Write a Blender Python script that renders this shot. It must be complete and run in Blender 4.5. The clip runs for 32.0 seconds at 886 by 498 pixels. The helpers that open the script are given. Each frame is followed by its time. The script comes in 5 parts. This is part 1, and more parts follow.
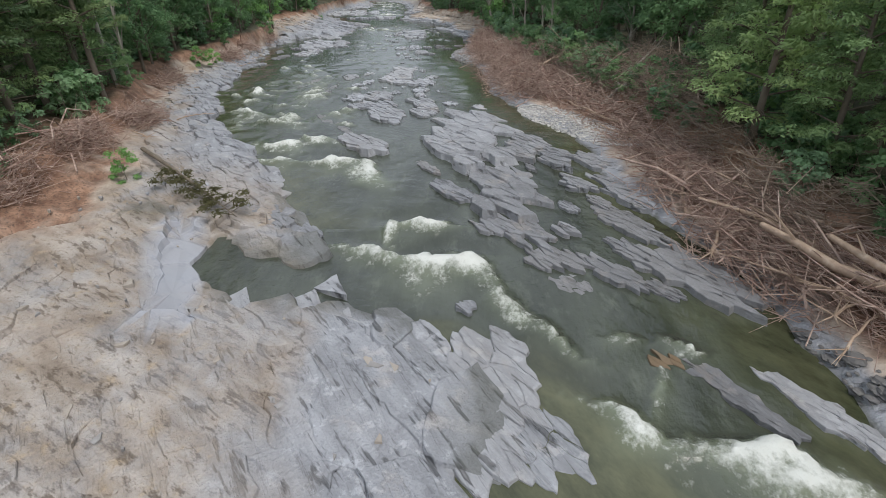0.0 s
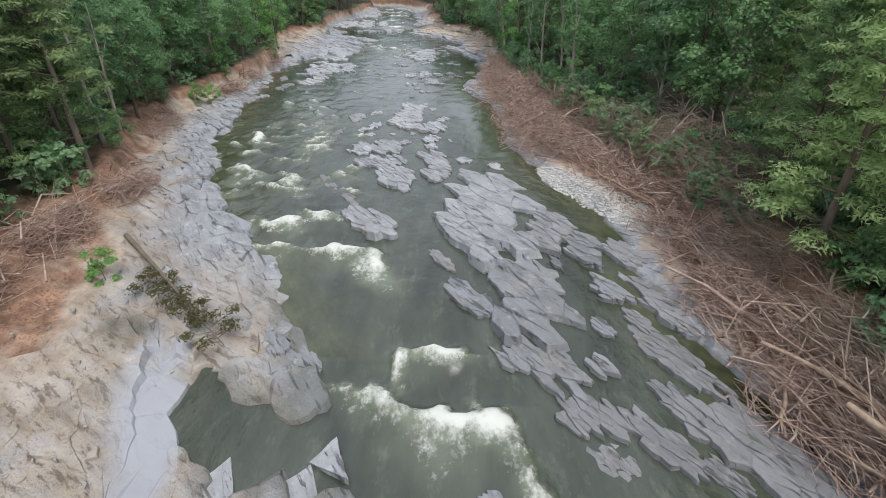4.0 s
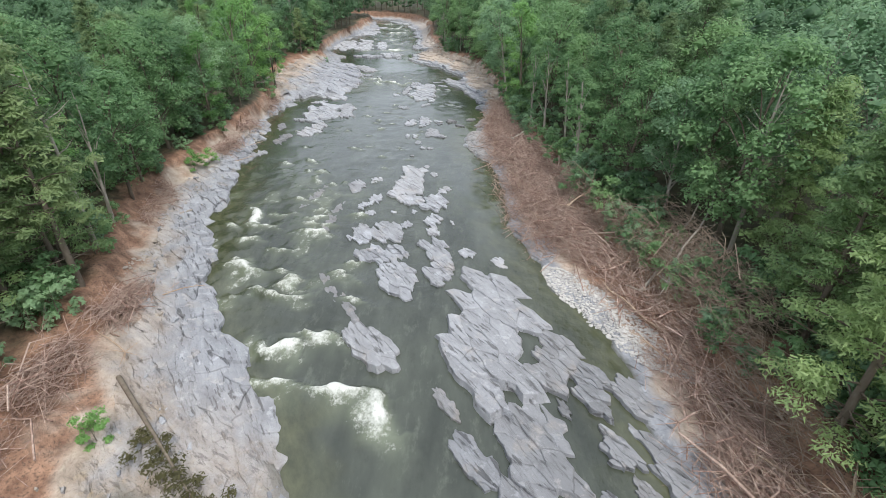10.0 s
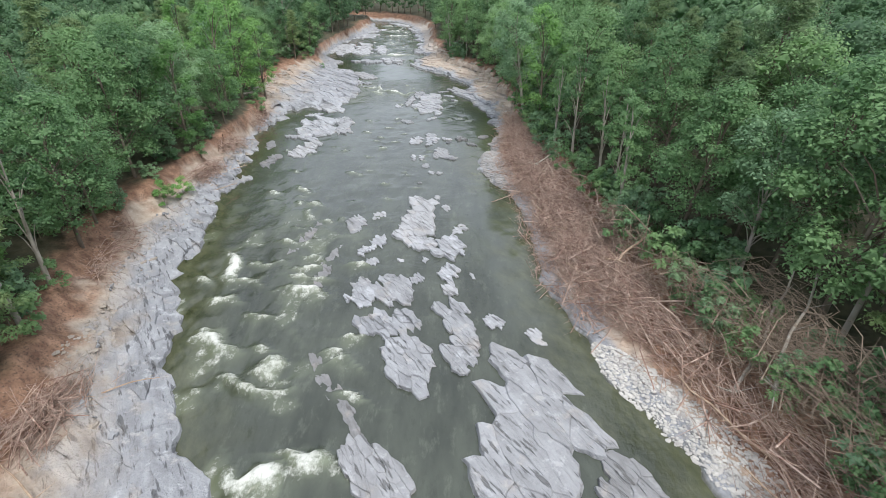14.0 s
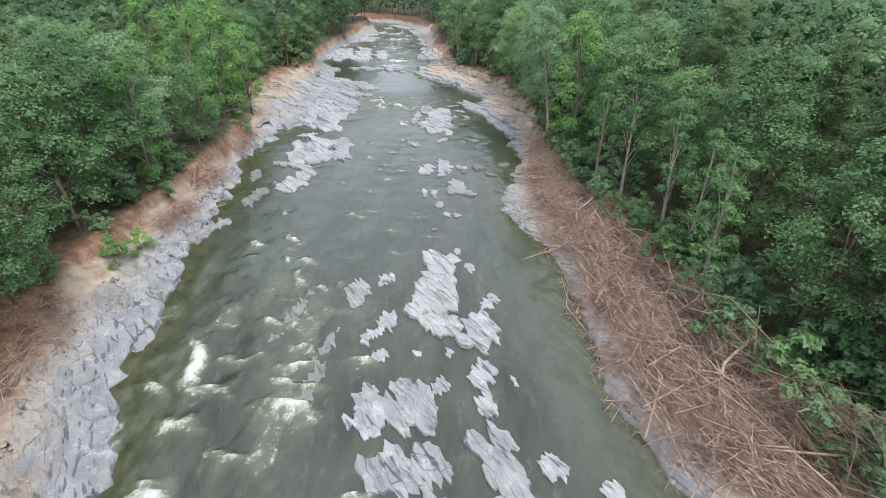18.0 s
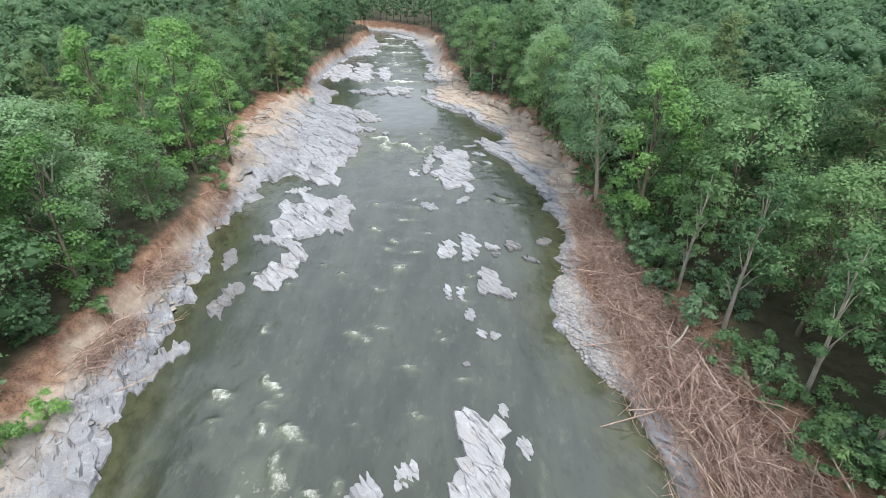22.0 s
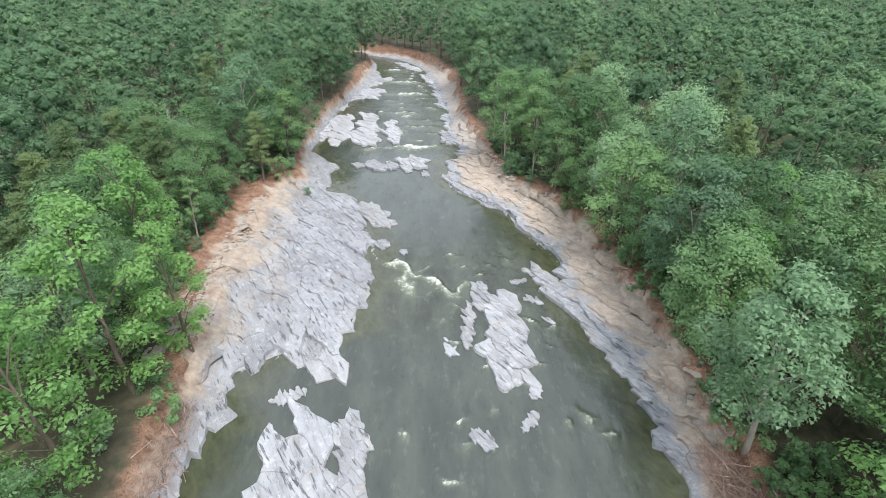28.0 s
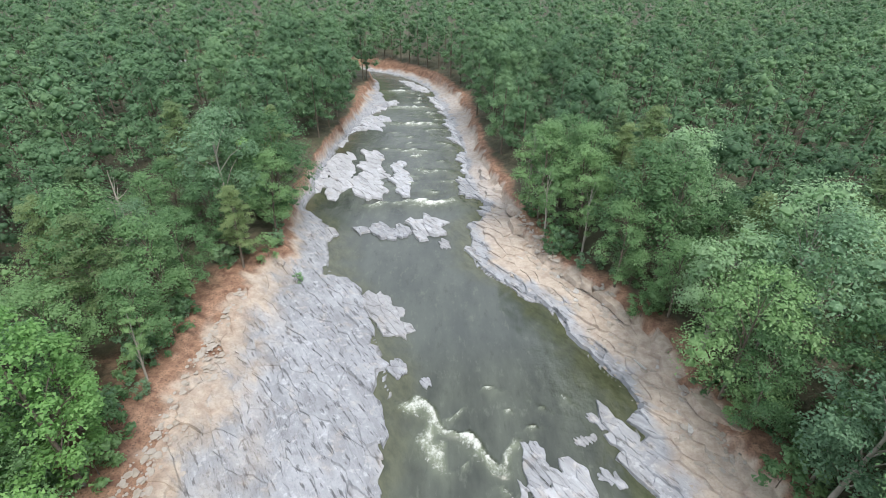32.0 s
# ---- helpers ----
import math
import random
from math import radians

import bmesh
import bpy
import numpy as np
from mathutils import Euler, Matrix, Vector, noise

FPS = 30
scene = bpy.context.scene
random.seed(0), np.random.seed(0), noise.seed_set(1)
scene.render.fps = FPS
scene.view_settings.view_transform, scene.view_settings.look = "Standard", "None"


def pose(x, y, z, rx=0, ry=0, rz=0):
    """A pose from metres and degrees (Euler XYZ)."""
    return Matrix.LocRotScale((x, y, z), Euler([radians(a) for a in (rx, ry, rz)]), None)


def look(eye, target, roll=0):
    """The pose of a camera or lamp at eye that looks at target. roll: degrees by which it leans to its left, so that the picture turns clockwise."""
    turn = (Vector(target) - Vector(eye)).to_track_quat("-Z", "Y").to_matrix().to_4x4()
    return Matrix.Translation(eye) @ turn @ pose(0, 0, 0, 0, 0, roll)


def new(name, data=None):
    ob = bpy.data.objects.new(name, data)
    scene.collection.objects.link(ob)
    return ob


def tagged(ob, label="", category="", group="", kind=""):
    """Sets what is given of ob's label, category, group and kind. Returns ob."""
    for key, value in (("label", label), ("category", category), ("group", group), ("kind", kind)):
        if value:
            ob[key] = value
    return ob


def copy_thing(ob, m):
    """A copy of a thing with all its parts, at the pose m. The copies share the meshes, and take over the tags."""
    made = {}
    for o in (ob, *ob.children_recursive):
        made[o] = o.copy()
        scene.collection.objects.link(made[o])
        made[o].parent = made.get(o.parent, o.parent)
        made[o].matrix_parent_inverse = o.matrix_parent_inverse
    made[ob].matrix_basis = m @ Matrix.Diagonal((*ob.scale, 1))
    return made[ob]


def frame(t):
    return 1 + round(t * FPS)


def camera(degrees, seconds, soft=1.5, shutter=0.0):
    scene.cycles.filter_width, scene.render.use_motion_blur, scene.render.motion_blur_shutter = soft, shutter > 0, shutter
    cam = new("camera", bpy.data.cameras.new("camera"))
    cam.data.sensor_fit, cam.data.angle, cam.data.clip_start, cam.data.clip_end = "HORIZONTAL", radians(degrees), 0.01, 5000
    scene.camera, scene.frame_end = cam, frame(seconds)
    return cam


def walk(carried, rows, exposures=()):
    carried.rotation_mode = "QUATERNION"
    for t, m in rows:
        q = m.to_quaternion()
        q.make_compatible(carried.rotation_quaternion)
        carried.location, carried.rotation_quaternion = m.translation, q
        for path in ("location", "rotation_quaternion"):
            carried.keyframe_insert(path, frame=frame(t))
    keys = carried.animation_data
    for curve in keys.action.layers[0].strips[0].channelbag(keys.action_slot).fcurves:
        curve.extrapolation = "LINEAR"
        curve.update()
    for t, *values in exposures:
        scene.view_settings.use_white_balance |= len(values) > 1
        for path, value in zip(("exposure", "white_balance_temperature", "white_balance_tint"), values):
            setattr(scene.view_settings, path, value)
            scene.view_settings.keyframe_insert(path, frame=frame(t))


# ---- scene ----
cam = camera(86.2, 32.0, soft=0.65)
METRES, EYE, TILT, LEAN, TURN = 90.0, 9.8, -30.3, 1.0, 0.0
ROWS = [
    (0.0, 0.0, 0.0, 0.0, 0.0, 0.0, -0.0),
    (0.5, -0.0001, 0.0058, 0.0046, 0.25, -0.02, -0.14),
    (1.0, -0.0003, 0.012, 0.0113, 0.47, -0.04, -0.31),
    (1.5, -0.0003, 0.0177, 0.0188, 0.68, -0.1, -0.5),
    (2.0, -0.0009, 0.0239, 0.0282, 0.75, -0.15, -0.59),
    (2.5, -0.002, 0.0294, 0.0372, 0.75, -0.18, -0.62),
    (3.0, -0.0033, 0.0339, 0.0473, 0.69, -0.21, -0.68),
    (3.5, -0.0049, 0.0343, 0.0553, 0.63, -0.24, -0.7),
    (5.5, -0.0079, 0.023, 0.0846, 0.53, -0.62, -0.84),
    (6.0, -0.0079, 0.0216, 0.0922, 0.53, -0.64, -0.86),
    (6.5, -0.0079, 0.0212, 0.1, 0.53, -0.66, -0.86),
    (7.0, -0.0081, 0.0213, 0.1087, 0.52, -0.66, -0.87),
    (7.5, -0.0082, 0.0217, 0.1173, 0.49, -0.7, -0.9),
    (8.0, -0.0084, 0.0228, 0.1271, 0.46, -0.75, -0.9),
    (8.5, -0.0088, 0.0253, 0.1341, 0.43, -0.77, -0.92),
    (9.0, -0.0097, 0.0298, 0.1391, 0.38, -0.77, -0.9),
    (9.5, -0.0102, 0.0351, 0.1433, 0.38, -0.77, -0.89),
    (10.0, -0.0113, 0.0427, 0.1481, 0.34, -0.78, -0.89),
    (10.5, -0.0126, 0.0508, 0.153, 0.32, -0.8, -0.9),
    (11.0, -0.0142, 0.0604, 0.1584, 0.29, -0.8, -0.89),
    (11.5, -0.016, 0.0698, 0.1634, 0.25, -0.78, -0.89),
    (12.0, -0.0184, 0.0803, 0.1692, 0.23, -0.79, -0.91),
    (12.5, -0.0208, 0.0907, 0.1749, 0.26, -0.8, -0.95),
    (13.0, -0.0236, 0.1023, 0.1813, 0.22, -0.81, -0.93),
    (13.5, -0.0262, 0.1133, 0.1872, 0.14, -0.79, -0.91),
    (14.0, -0.0287, 0.125, 0.1937, 0.07, -0.78, -0.9),
    (14.5, -0.0308, 0.1356, 0.1998, 0.04, -0.8, -0.9),
    (16.5, -0.0423, 0.1817, 0.2268, -0.2, -0.85, -1.0),
    (17.0, -0.0451, 0.1941, 0.2339, -0.24, -0.86, -0.99),
    (17.5, -0.0479, 0.208, 0.2421, -0.27, -0.88, -0.97),
    (18.0, -0.0507, 0.221, 0.2499, -0.29, -0.88, -0.98),
    (18.5, -0.0539, 0.2355, 0.2598, -0.33, -0.91, -0.97),
    (19.0, -0.0569, 0.2496, 0.2699, -0.34, -0.95, -0.99),
    (19.5, -0.0602, 0.2656, 0.2814, -0.35, -0.94, -1.01),
    (20.0, -0.0633, 0.2805, 0.2928, -0.4, -0.96, -1.04),
    (20.5, -0.0668, 0.2968, 0.3057, -0.43, -0.99, -1.06),
    (21.0, -0.0699, 0.3119, 0.3179, -0.46, -0.96, -1.08),
    (21.5, -0.0741, 0.328, 0.332, -0.54, -0.99, -1.11),
    (22.0, -0.0781, 0.3427, 0.3452, -0.59, -1.02, -1.12),
    (22.5, -0.0824, 0.359, 0.3597, -0.56, -1.04, -1.11),
    (23.0, -0.0868, 0.3736, 0.3735, -0.6, -1.04, -1.13),
    (23.5, -0.0915, 0.3889, 0.3895, -0.67, -1.08, -1.15),
    (24.0, -0.0955, 0.403, 0.4041, -0.68, -1.11, -1.14),
    (24.5, -0.0996, 0.4183, 0.4202, -0.66, -1.17, -1.11),
    (25.0, -0.1035, 0.4325, 0.4353, -0.66, -1.23, -1.06),
    (25.5, -0.1073, 0.4478, 0.4519, -0.66, -1.28, -1.03),
    (27.5, -0.1258, 0.5075, 0.5202, -1.12, -1.64, -1.06),
    (28.0, -0.1291, 0.5237, 0.5362, -1.16, -1.66, -1.07),
    (28.5, -0.1329, 0.5415, 0.5541, -1.22, -1.73, -1.09),
    (29.0, -0.1366, 0.5577, 0.5709, -1.26, -1.8, -1.14),
    (29.5, -0.1408, 0.5748, 0.5893, -1.3, -1.89, -1.15),
    (30.0, -0.1455, 0.5909, 0.6048, -1.37, -1.91, -1.17),
    (30.5, -0.1502, 0.6084, 0.6173, -1.41, -1.93, -1.18),
    (31.0, -0.1549, 0.6291, 0.6292, -1.45, -1.96, -1.19),
    (31.5, -0.1593, 0.6495, 0.6401, -1.51, -1.97, -1.21),
    (32.0, -0.1636, 0.6725, 0.6527, -1.54, -1.99, -1.28),
]
walk(cam, [(t, pose(0, 0, EYE, TILT, LEAN, TURN) @ pose(METRES * x, METRES * y, METRES * z, 90 + pitch, roll, yaw)) for t, x, y, z, yaw, pitch, roll in ROWS], [(0, -0.02), (3.0, 0.15), (8.0, 0.45), (14.0, 0.51), (20.0, 0.62), (25.0, 0.76), (30.0, 0.75), (32.0, 0.67)])

# ---- sky and light: a bright overcast day ----
SUN_EL, SUN_ROT = 62.0, 150.0
world = bpy.data.worlds.new("overcast_sky")
scene.world = world
world.use_nodes = True
wn, wl = world.node_tree.nodes, world.node_tree.links
sky = wn.new("ShaderNodeTexSky")
sky.sky_type, sky.sun_disc = "NISHITA", False
sky.sun_elevation, sky.sun_rotation = radians(SUN_EL), radians(SUN_ROT)
sky.air_density, sky.dust_density = 1.0, 3.0
veil = wn.new("ShaderNodeMix")
veil.data_type = "RGBA"
veil.inputs[0].default_value = 0.72
veil.inputs[7].default_value = (7.0, 7.5, 8.1, 1)
wl.new(sky.outputs[0], veil.inputs[6])
wl.new(veil.outputs[2], wn["Background"].inputs[0])
wn["Background"].inputs[1].default_value = 0.125
sun = new("sun", bpy.data.lights.new("sun", "SUN"))
sun.data.energy, sun.data.angle, sun.data.color = 2.0, radians(22), (1.0, 0.97, 0.92)
az, el = radians(SUN_ROT), radians(SUN_EL)
sun.matrix_world = look((60 * math.sin(az), 60 * math.cos(az), 80), (60 * math.sin(az) - math.sin(az) * math.cos(el), 60 * math.cos(az) - math.cos(az) * math.cos(el), 80 - math.sin(el)))


# ---- number helpers ----
def lattice(ix, iy, s):
    n = (ix * 374761393 + iy * 668265263 + s * 1274126177) & 0xFFFFFFFF
    n = ((n ^ (n >> 13)) * 1274126177) & 0xFFFFFFFF
    return ((n ^ (n >> 16)) & 0xFFFF) / 65535.0


def vnoise(x, y, s=0):
    """Smooth value noise in 0..1 on arrays."""
    x, y = np.asarray(x, float), np.asarray(y, float)
    ix, iy = np.floor(x).astype(np.int64), np.floor(y).astype(np.int64)
    fx, fy = x - ix, y - iy
    fx, fy = fx * fx * (3 - 2 * fx), fy * fy * (3 - 2 * fy)
    a, b = lattice(ix, iy, s), lattice(ix + 1, iy, s)
    c, d = lattice(ix, iy + 1, s), lattice(ix + 1, iy + 1, s)
    return (a * (1 - fx) + b * fx) * (1 - fy) + (c * (1 - fx) + d * fx) * fy


def fbm(x, y, s=0, octaves=4):
    out, amp, tot = 0.0, 1.0, 0.0
    for k in range(octaves):
        out = out + amp * vnoise(np.asarray(x) * 2**k, np.asarray(y) * 2**k, s + 17 * k)
        tot += amp
        amp *= 0.5
    return out / tot


def smooth(a, b, x):
    t = np.clip((np.asarray(x, float) - a) / (b - a), 0, 1)
    return t * t * (3 - 2 * t)


def mesh_of(name, V, F, mat, attrs=None, flat=True):
    """A mesh from arrays of corners and of faces with equal numbers of corners."""
    V, F = np.asarray(V, np.float32), np.asarray(F, np.int32)
    me = bpy.data.meshes.new(name)
    me.vertices.add(len(V))
    me.vertices.foreach_set("co", V.ravel())
    me.loops.add(F.size)
    me.loops.foreach_set("vertex_index", F.ravel())
    me.polygons.add(len(F))
    me.polygons.foreach_set("loop_start", np.arange(len(F), dtype=np.int32) * F.shape[1])
    me.update(calc_edges=True)
    me.polygons.foreach_set("use_smooth", np.full(len(F), not flat))
    for key, values in (attrs or {}).items():
        me.attributes.new(key, "FLOAT", "POINT").data.foreach_set("value", np.asarray(values, np.float32).ravel())
    me.materials.append(mat)
    return me


def part(name, me, parent=None, label=""):
    ob = new(name, me)
    if parent:
        ob.parent = parent
    return tagged(ob, label) if label else ob


def joined(pieces):
    """One pair of arrays from many pairs of corners and faces."""
    Vs, Fs, n = [], [], 0
    for V, F in pieces:
        Vs.append(V)
        Fs.append(F + n)
        n += len(V)
    return np.concatenate(Vs), np.concatenate(Fs)


def tube(points, radii, sides=5):
    """A tapered, bent stem through the points; the last ring closes to near nothing."""
    P, n = np.asarray(points, float), len(points)
    way = np.gradient(P, axis=0)
    way /= np.linalg.norm(way, axis=1, keepdims=True) + 1e-9
    side = np.cross(way, (0.31, 0.52, 0.79))
    side /= np.linalg.norm(side, axis=1, keepdims=True) + 1e-9
    up = np.cross(way, side)
    a = np.arange(sides) * 2 * math.pi / sides
    ring = np.cos(a)[None, :, None] * side[:, None] + np.sin(a)[None, :, None] * up[:, None]
    V = (P[:, None] + ring * np.asarray(radii, float)[:, None, None]).reshape(-1, 3)
    i, j = np.meshgrid(np.arange(n - 1), np.arange(sides), indexing="ij")
    k = (j + 1) % sides
    F = np.stack([i * sides + j, i * sides + k, (i + 1) * sides + k, (i + 1) * sides + j], -1).reshape(-1, 4)
    return V, F


# ---- materials ----
class Nodes:
    def __init__(self, name):
        self.mat = bpy.data.materials.new(name)
        self.mat.use_nodes = True
        self.n, self.l = self.mat.node_tree.nodes, self.mat.node_tree.links
        self.bsdf = self.n["Principled BSDF"]
        self.pos = self.n.new("ShaderNodeNewGeometry").outputs["Position"]

    def put(self, socket, value):
        if hasattr(value, "links"):
            self.l.new(value, socket)
        elif isinstance(value, tuple) and len(value) == 3 and socket.type == "RGBA":
            socket.default_value = (*value, 1)
        else:
            socket.default_value = value

    def noise(self, scale, detail=4.0, rough=0.6, vector=None, stretch=None, turn=0.0):
        v = vector or self.pos
        if stretch:
            m = self.n.new("ShaderNodeMapping")
            m.vector_type = "TEXTURE"
            m.inputs["Scale"].default_value = [1 / v for v in stretch]
            m.inputs["Rotation"].default_value = (0, 0, -turn)
            self.l.new(v, m.inputs[0])
            v = m.outputs[0]
        t = self.n.new("ShaderNodeTexNoise")
        self.l.new(v, t.inputs["Vector"])
        t.inputs["Scale"].default_value, t.inputs["Detail"].default_value, t.inputs["Roughness"].default_value = scale, detail, rough
        return t.outputs["Fac"]

    def ramp(self, fac, *stops):
        r = self.n.new("ShaderNodeValToRGB")
        while len(r.color_ramp.elements) < len(stops):
            r.color_ramp.elements.new(0.5)
        for e, (at, c) in zip(r.color_ramp.elements, stops):
            e.position, e.color = at, (*c, 1) if isinstance(c, tuple) else (c, c, c, 1)
        self.l.new(fac, r.inputs[0])
        return r.outputs[0]

    def mix(self, fac, a, b, kind="MIX"):
        m = self.n.new("ShaderNodeMix")
        m.data_type, m.blend_type = "RGBA", kind
        for s, v in ((m.inputs[0], fac), (m.inputs[6], a), (m.inputs[7], b)):
            self.put(s, v)
        return m.outputs[2]

    def math(self, op, a, b=0.0, c=0.0):
        m = self.n.new("ShaderNodeMath")
        m.operation = op
        for s, v in zip(m.inputs, (a, b, c)):
            self.put(s, v)
        return m.outputs[0]

    def attr(self, name):
        a = self.n.new("ShaderNodeAttribute")
        a.attribute_name = name
        return a.outputs["Fac"]

    def random(self):
        return self.n.new("ShaderNodeObjectInfo").outputs["Random"]

    def island(self):
        return self.n.new("ShaderNodeNewGeometry").outputs["Random Per Island"]

    def bump(self, height, strength=0.5, distance=0.1):
        b = self.n.new("ShaderNodeBump")
        b.inputs["Strength"].default_value, b.inputs["Distance"].default_value = strength, distance
        self.l.new(height, b.inputs["Height"])
        self.l.new(b.outputs[0], self.bsdf.inputs["Normal"])

    def done(self, color, rough=0.8, spec=0.3):
        self.put(self.bsdf.inputs["Base Color"], color)
        self.put(self.bsdf.inputs["Roughness"], rough)
        self.put(self.bsdf.inputs["Specular IOR Level"], spec)
        return self.mat


STRIKE = radians(120)  # the way in which the slate's layers run over the plan
ALONG, ACROSS = (math.cos(STRIKE), math.sin(STRIKE)), (math.sin(STRIKE), -math.cos(STRIKE))


def slate_color(m, tone=1.0):
    """Blue-grey slate: a tone for each plate, fine layering along the strike, dark chipped edges, soft stains, a little rust."""
    g = lambda v: (v * tone * 0.965, v * tone * 0.995, v * tone * 1.08)
    grain = m.noise(0.9, 7, 0.66, stretch=(0.5, 1.7, 1.3), turn=-STRIKE)
    patch = m.noise(0.45, 4, 0.6, stretch=(0.7, 1.2, 1.0), turn=-STRIKE)
    fine = m.noise(16.0, 3, 0.6)
    chip = m.noise(1.5, 3, 0.55, stretch=(0.5, 2.6, 1.4), turn=-STRIKE - 0.12)
    plate_tone = m.island()
    c = m.ramp(grain, (0.3, g(0.25)), (0.5, g(0.33)), (0.68, g(0.41)))
    c = m.mix(m.ramp(plate_tone, (0.0, 0.4), (0.45, 0.0)), c, g(0.23))
    c = m.mix(m.ramp(plate_tone, (0.55, 0.0), (1.0, 0.4)), c, g(0.44))
    c = m.mix(m.ramp(patch, (0.34, 0.5), (0.48, 0.0)), c, g(0.21))
    c = m.mix(m.ramp(patch, (0.55, 0.0), (0.68, 0.45)), c, g(0.47))
    c = m.mix(m.ramp(fine, (0.3, 0.22), (0.7, 0.0)), c, g(0.2))
    c = m.mix(m.ramp(chip, (0.58, 0.0), (0.64, 0.8)), c, g(0.1))
    lam = m.math("ABSOLUTE", m.math("MULTIPLY_ADD", m.noise(0.8, 5, 0.6, stretch=(0.2, 1.8, 1.0), turn=-STRIKE), 2.0, -1.0))
    c = m.mix(m.math("MULTIPLY", m.ramp(lam, (0.0, 0.6), (0.026, 0.0)), m.ramp(patch, (0.4, 1.0), (0.56, 0.2))), c, g(0.1))
    # seams at the steps, with the shade of their edges painted dark
    c = m.mix(m.attr("seam_shade"), c, g(0.08))
    bleach = m.noise(1.6, 6, 0.7)
    c = m.mix(m.ramp(bleach, (0.55, 0.0), (0.64, 0.55)), c, g(0.56))
    c = m.mix(m.ramp(bleach, (0.34, 0.5), (0.43, 0.0)), c, g(0.19))
    rust = m.noise(0.8, 4, 0.6)
    c = m.mix(m.ramp(rust, (0.56, 0.0), (0.7, 0.3)), c, (0.36, 0.28, 0.2))
    h = m.math("ADD", m.math("MULTIPLY", grain, 0.9), m.math("MULTIPLY", fine, 0.1))
    h = m.math("ADD", h, m.math("MULTIPLY", m.ramp(lam, (0.0, 0.0), (0.05, 1.0)), 0.09))
    h = m.math("SUBTRACT", h, m.math("MULTIPLY", m.ramp(chip, (0.6, 0.0), (0.68, 1.0)), 0.4))
    return c, h, fine


def slate_material(name, tone=1.0):
    m = Nodes(name)
    c, grain, fine = slate_color(m, tone)
    r = m.random()
    c = m.mix(m.ramp(r, (0.0, 0.0), (1.0, 0.25)), c, (0.43, 0.41, 0.40))
    m.bump(grain, 0.9, 0.2)
    return m.done(c, m.ramp(fine, (0.3, 0.75), (0.7, 0.45)), 0.45)


def ground_material():
    m = Nodes("river_bank_ground")
    rock, relief, fine = slate_color(m, 1.08)
    n1, n2, n3 = m.noise(0.35, 5, 0.62), m.noise(1.4, 5, 0.62), m.noise(8, 4, 0.62)
    lay = m.noise(0.55, 6, 0.62, stretch=(0.5, 1.7, 1.0), turn=-STRIKE - 0.5)
    stain = m.ramp(lay, (0.32, (0.22, 0.17, 0.13)), (0.44, (0.35, 0.29, 0.235)), (0.55, (0.42, 0.37, 0.33)), (0.68, (0.54, 0.49, 0.445)))
    stain = m.mix(m.ramp(m.island(), (0.0, 0.4), (0.5, 0.0)), stain, (0.30, 0.25, 0.215))
    stain = m.mix(m.ramp(m.island(), (0.5, 0.0), (1.0, 0.45)), stain, (0.55, 0.51, 0.48))
    stain = m.mix(m.ramp(n2, (0.58, 0.0), (0.7, 0.45)), stain, (0.50, 0.38, 0.24))
    stain = m.mix(m.ramp(n3, (0.56, 0.0), (0.68, 0.45)), stain, (0.2, 0.16, 0.125))
    crumb = m.noise(1.7, 5, 0.7, stretch=(0.6, 2.0, 1.0), turn=-STRIKE - 0.5)
    stain = m.mix(m.ramp(crumb, (0.54, 0.0), (0.62, 0.8)), stain, (0.13, 0.1, 0.075))
    tan = m.mix(m.ramp(n2, (0.35, 0.0), (0.65, 1.0)), (0.36, 0.285, 0.228), (0.535, 0.455, 0.38))
    tan = m.mix(m.ramp(n3, (0.54, 0.0), (0.68, 0.45)), tan, (0.24, 0.18, 0.135))
    rock = m.mix(m.math("MULTIPLY", m.attr("silt"), m.ramp(n1, (0.32, 0.3), (0.52, 1.0))), rock, stain)
    red = m.mix(m.ramp(n2, (0.35, 0.0), (0.65, 1.0)), (0.16, 0.085, 0.056), (0.37, 0.222, 0.15))
    red = m.mix(m.ramp(n3, (0.5, 0.0), (0.66, 0.8)), red, (0.085, 0.058, 0.043))
    litter = m.mix(m.ramp(n2, (0.35, 0.0), (0.65, 1.0)), (0.05, 0.052, 0.032), (0.11, 0.095, 0.062))
    litter = m.mix(m.ramp(n1, (0.5, 0.0), (0.7, 0.7)), litter, (0.04, 0.055, 0.024))
    # the same painted step shade, browner on silt and fainter on sand
    edge = m.attr("seam_shade")
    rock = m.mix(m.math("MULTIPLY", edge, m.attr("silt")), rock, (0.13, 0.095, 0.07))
    tan = m.mix(m.math("MULTIPLY", edge, 0.35), tan, (0.26, 0.17, 0.115))
    c = m.mix(m.attr("sand"), rock, tan)
    c = m.mix(m.attr("soil"), c, red)
    c = m.mix(m.attr("litter"), c, litter)
    wet, film = m.attr("wet"), m.attr("film")
    c = m.mix(wet, c, (0.07, 0.072, 0.05))
    # the wet sheet's sky sheen, put into the colour as pale blue-grey
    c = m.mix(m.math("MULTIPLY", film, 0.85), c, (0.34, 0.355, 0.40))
    h = m.math("ADD", relief, m.math("ADD", n3, m.math("MULTIPLY", m.math("ADD", lay, m.math("MULTIPLY", crumb, -0.8)), m.attr("silt"))))
    h = m.math("MULTIPLY", h, m.math("SUBTRACT", 1.0, film))
    h = m.math("MULTIPLY", h, m.math("MULTIPLY_ADD", m.attr("sand"), -0.65, 1.0))
    m.bump(h, 0.8, 0.14)
    r = m.math("MULTIPLY_ADD", wet, -0.4, 0.8)
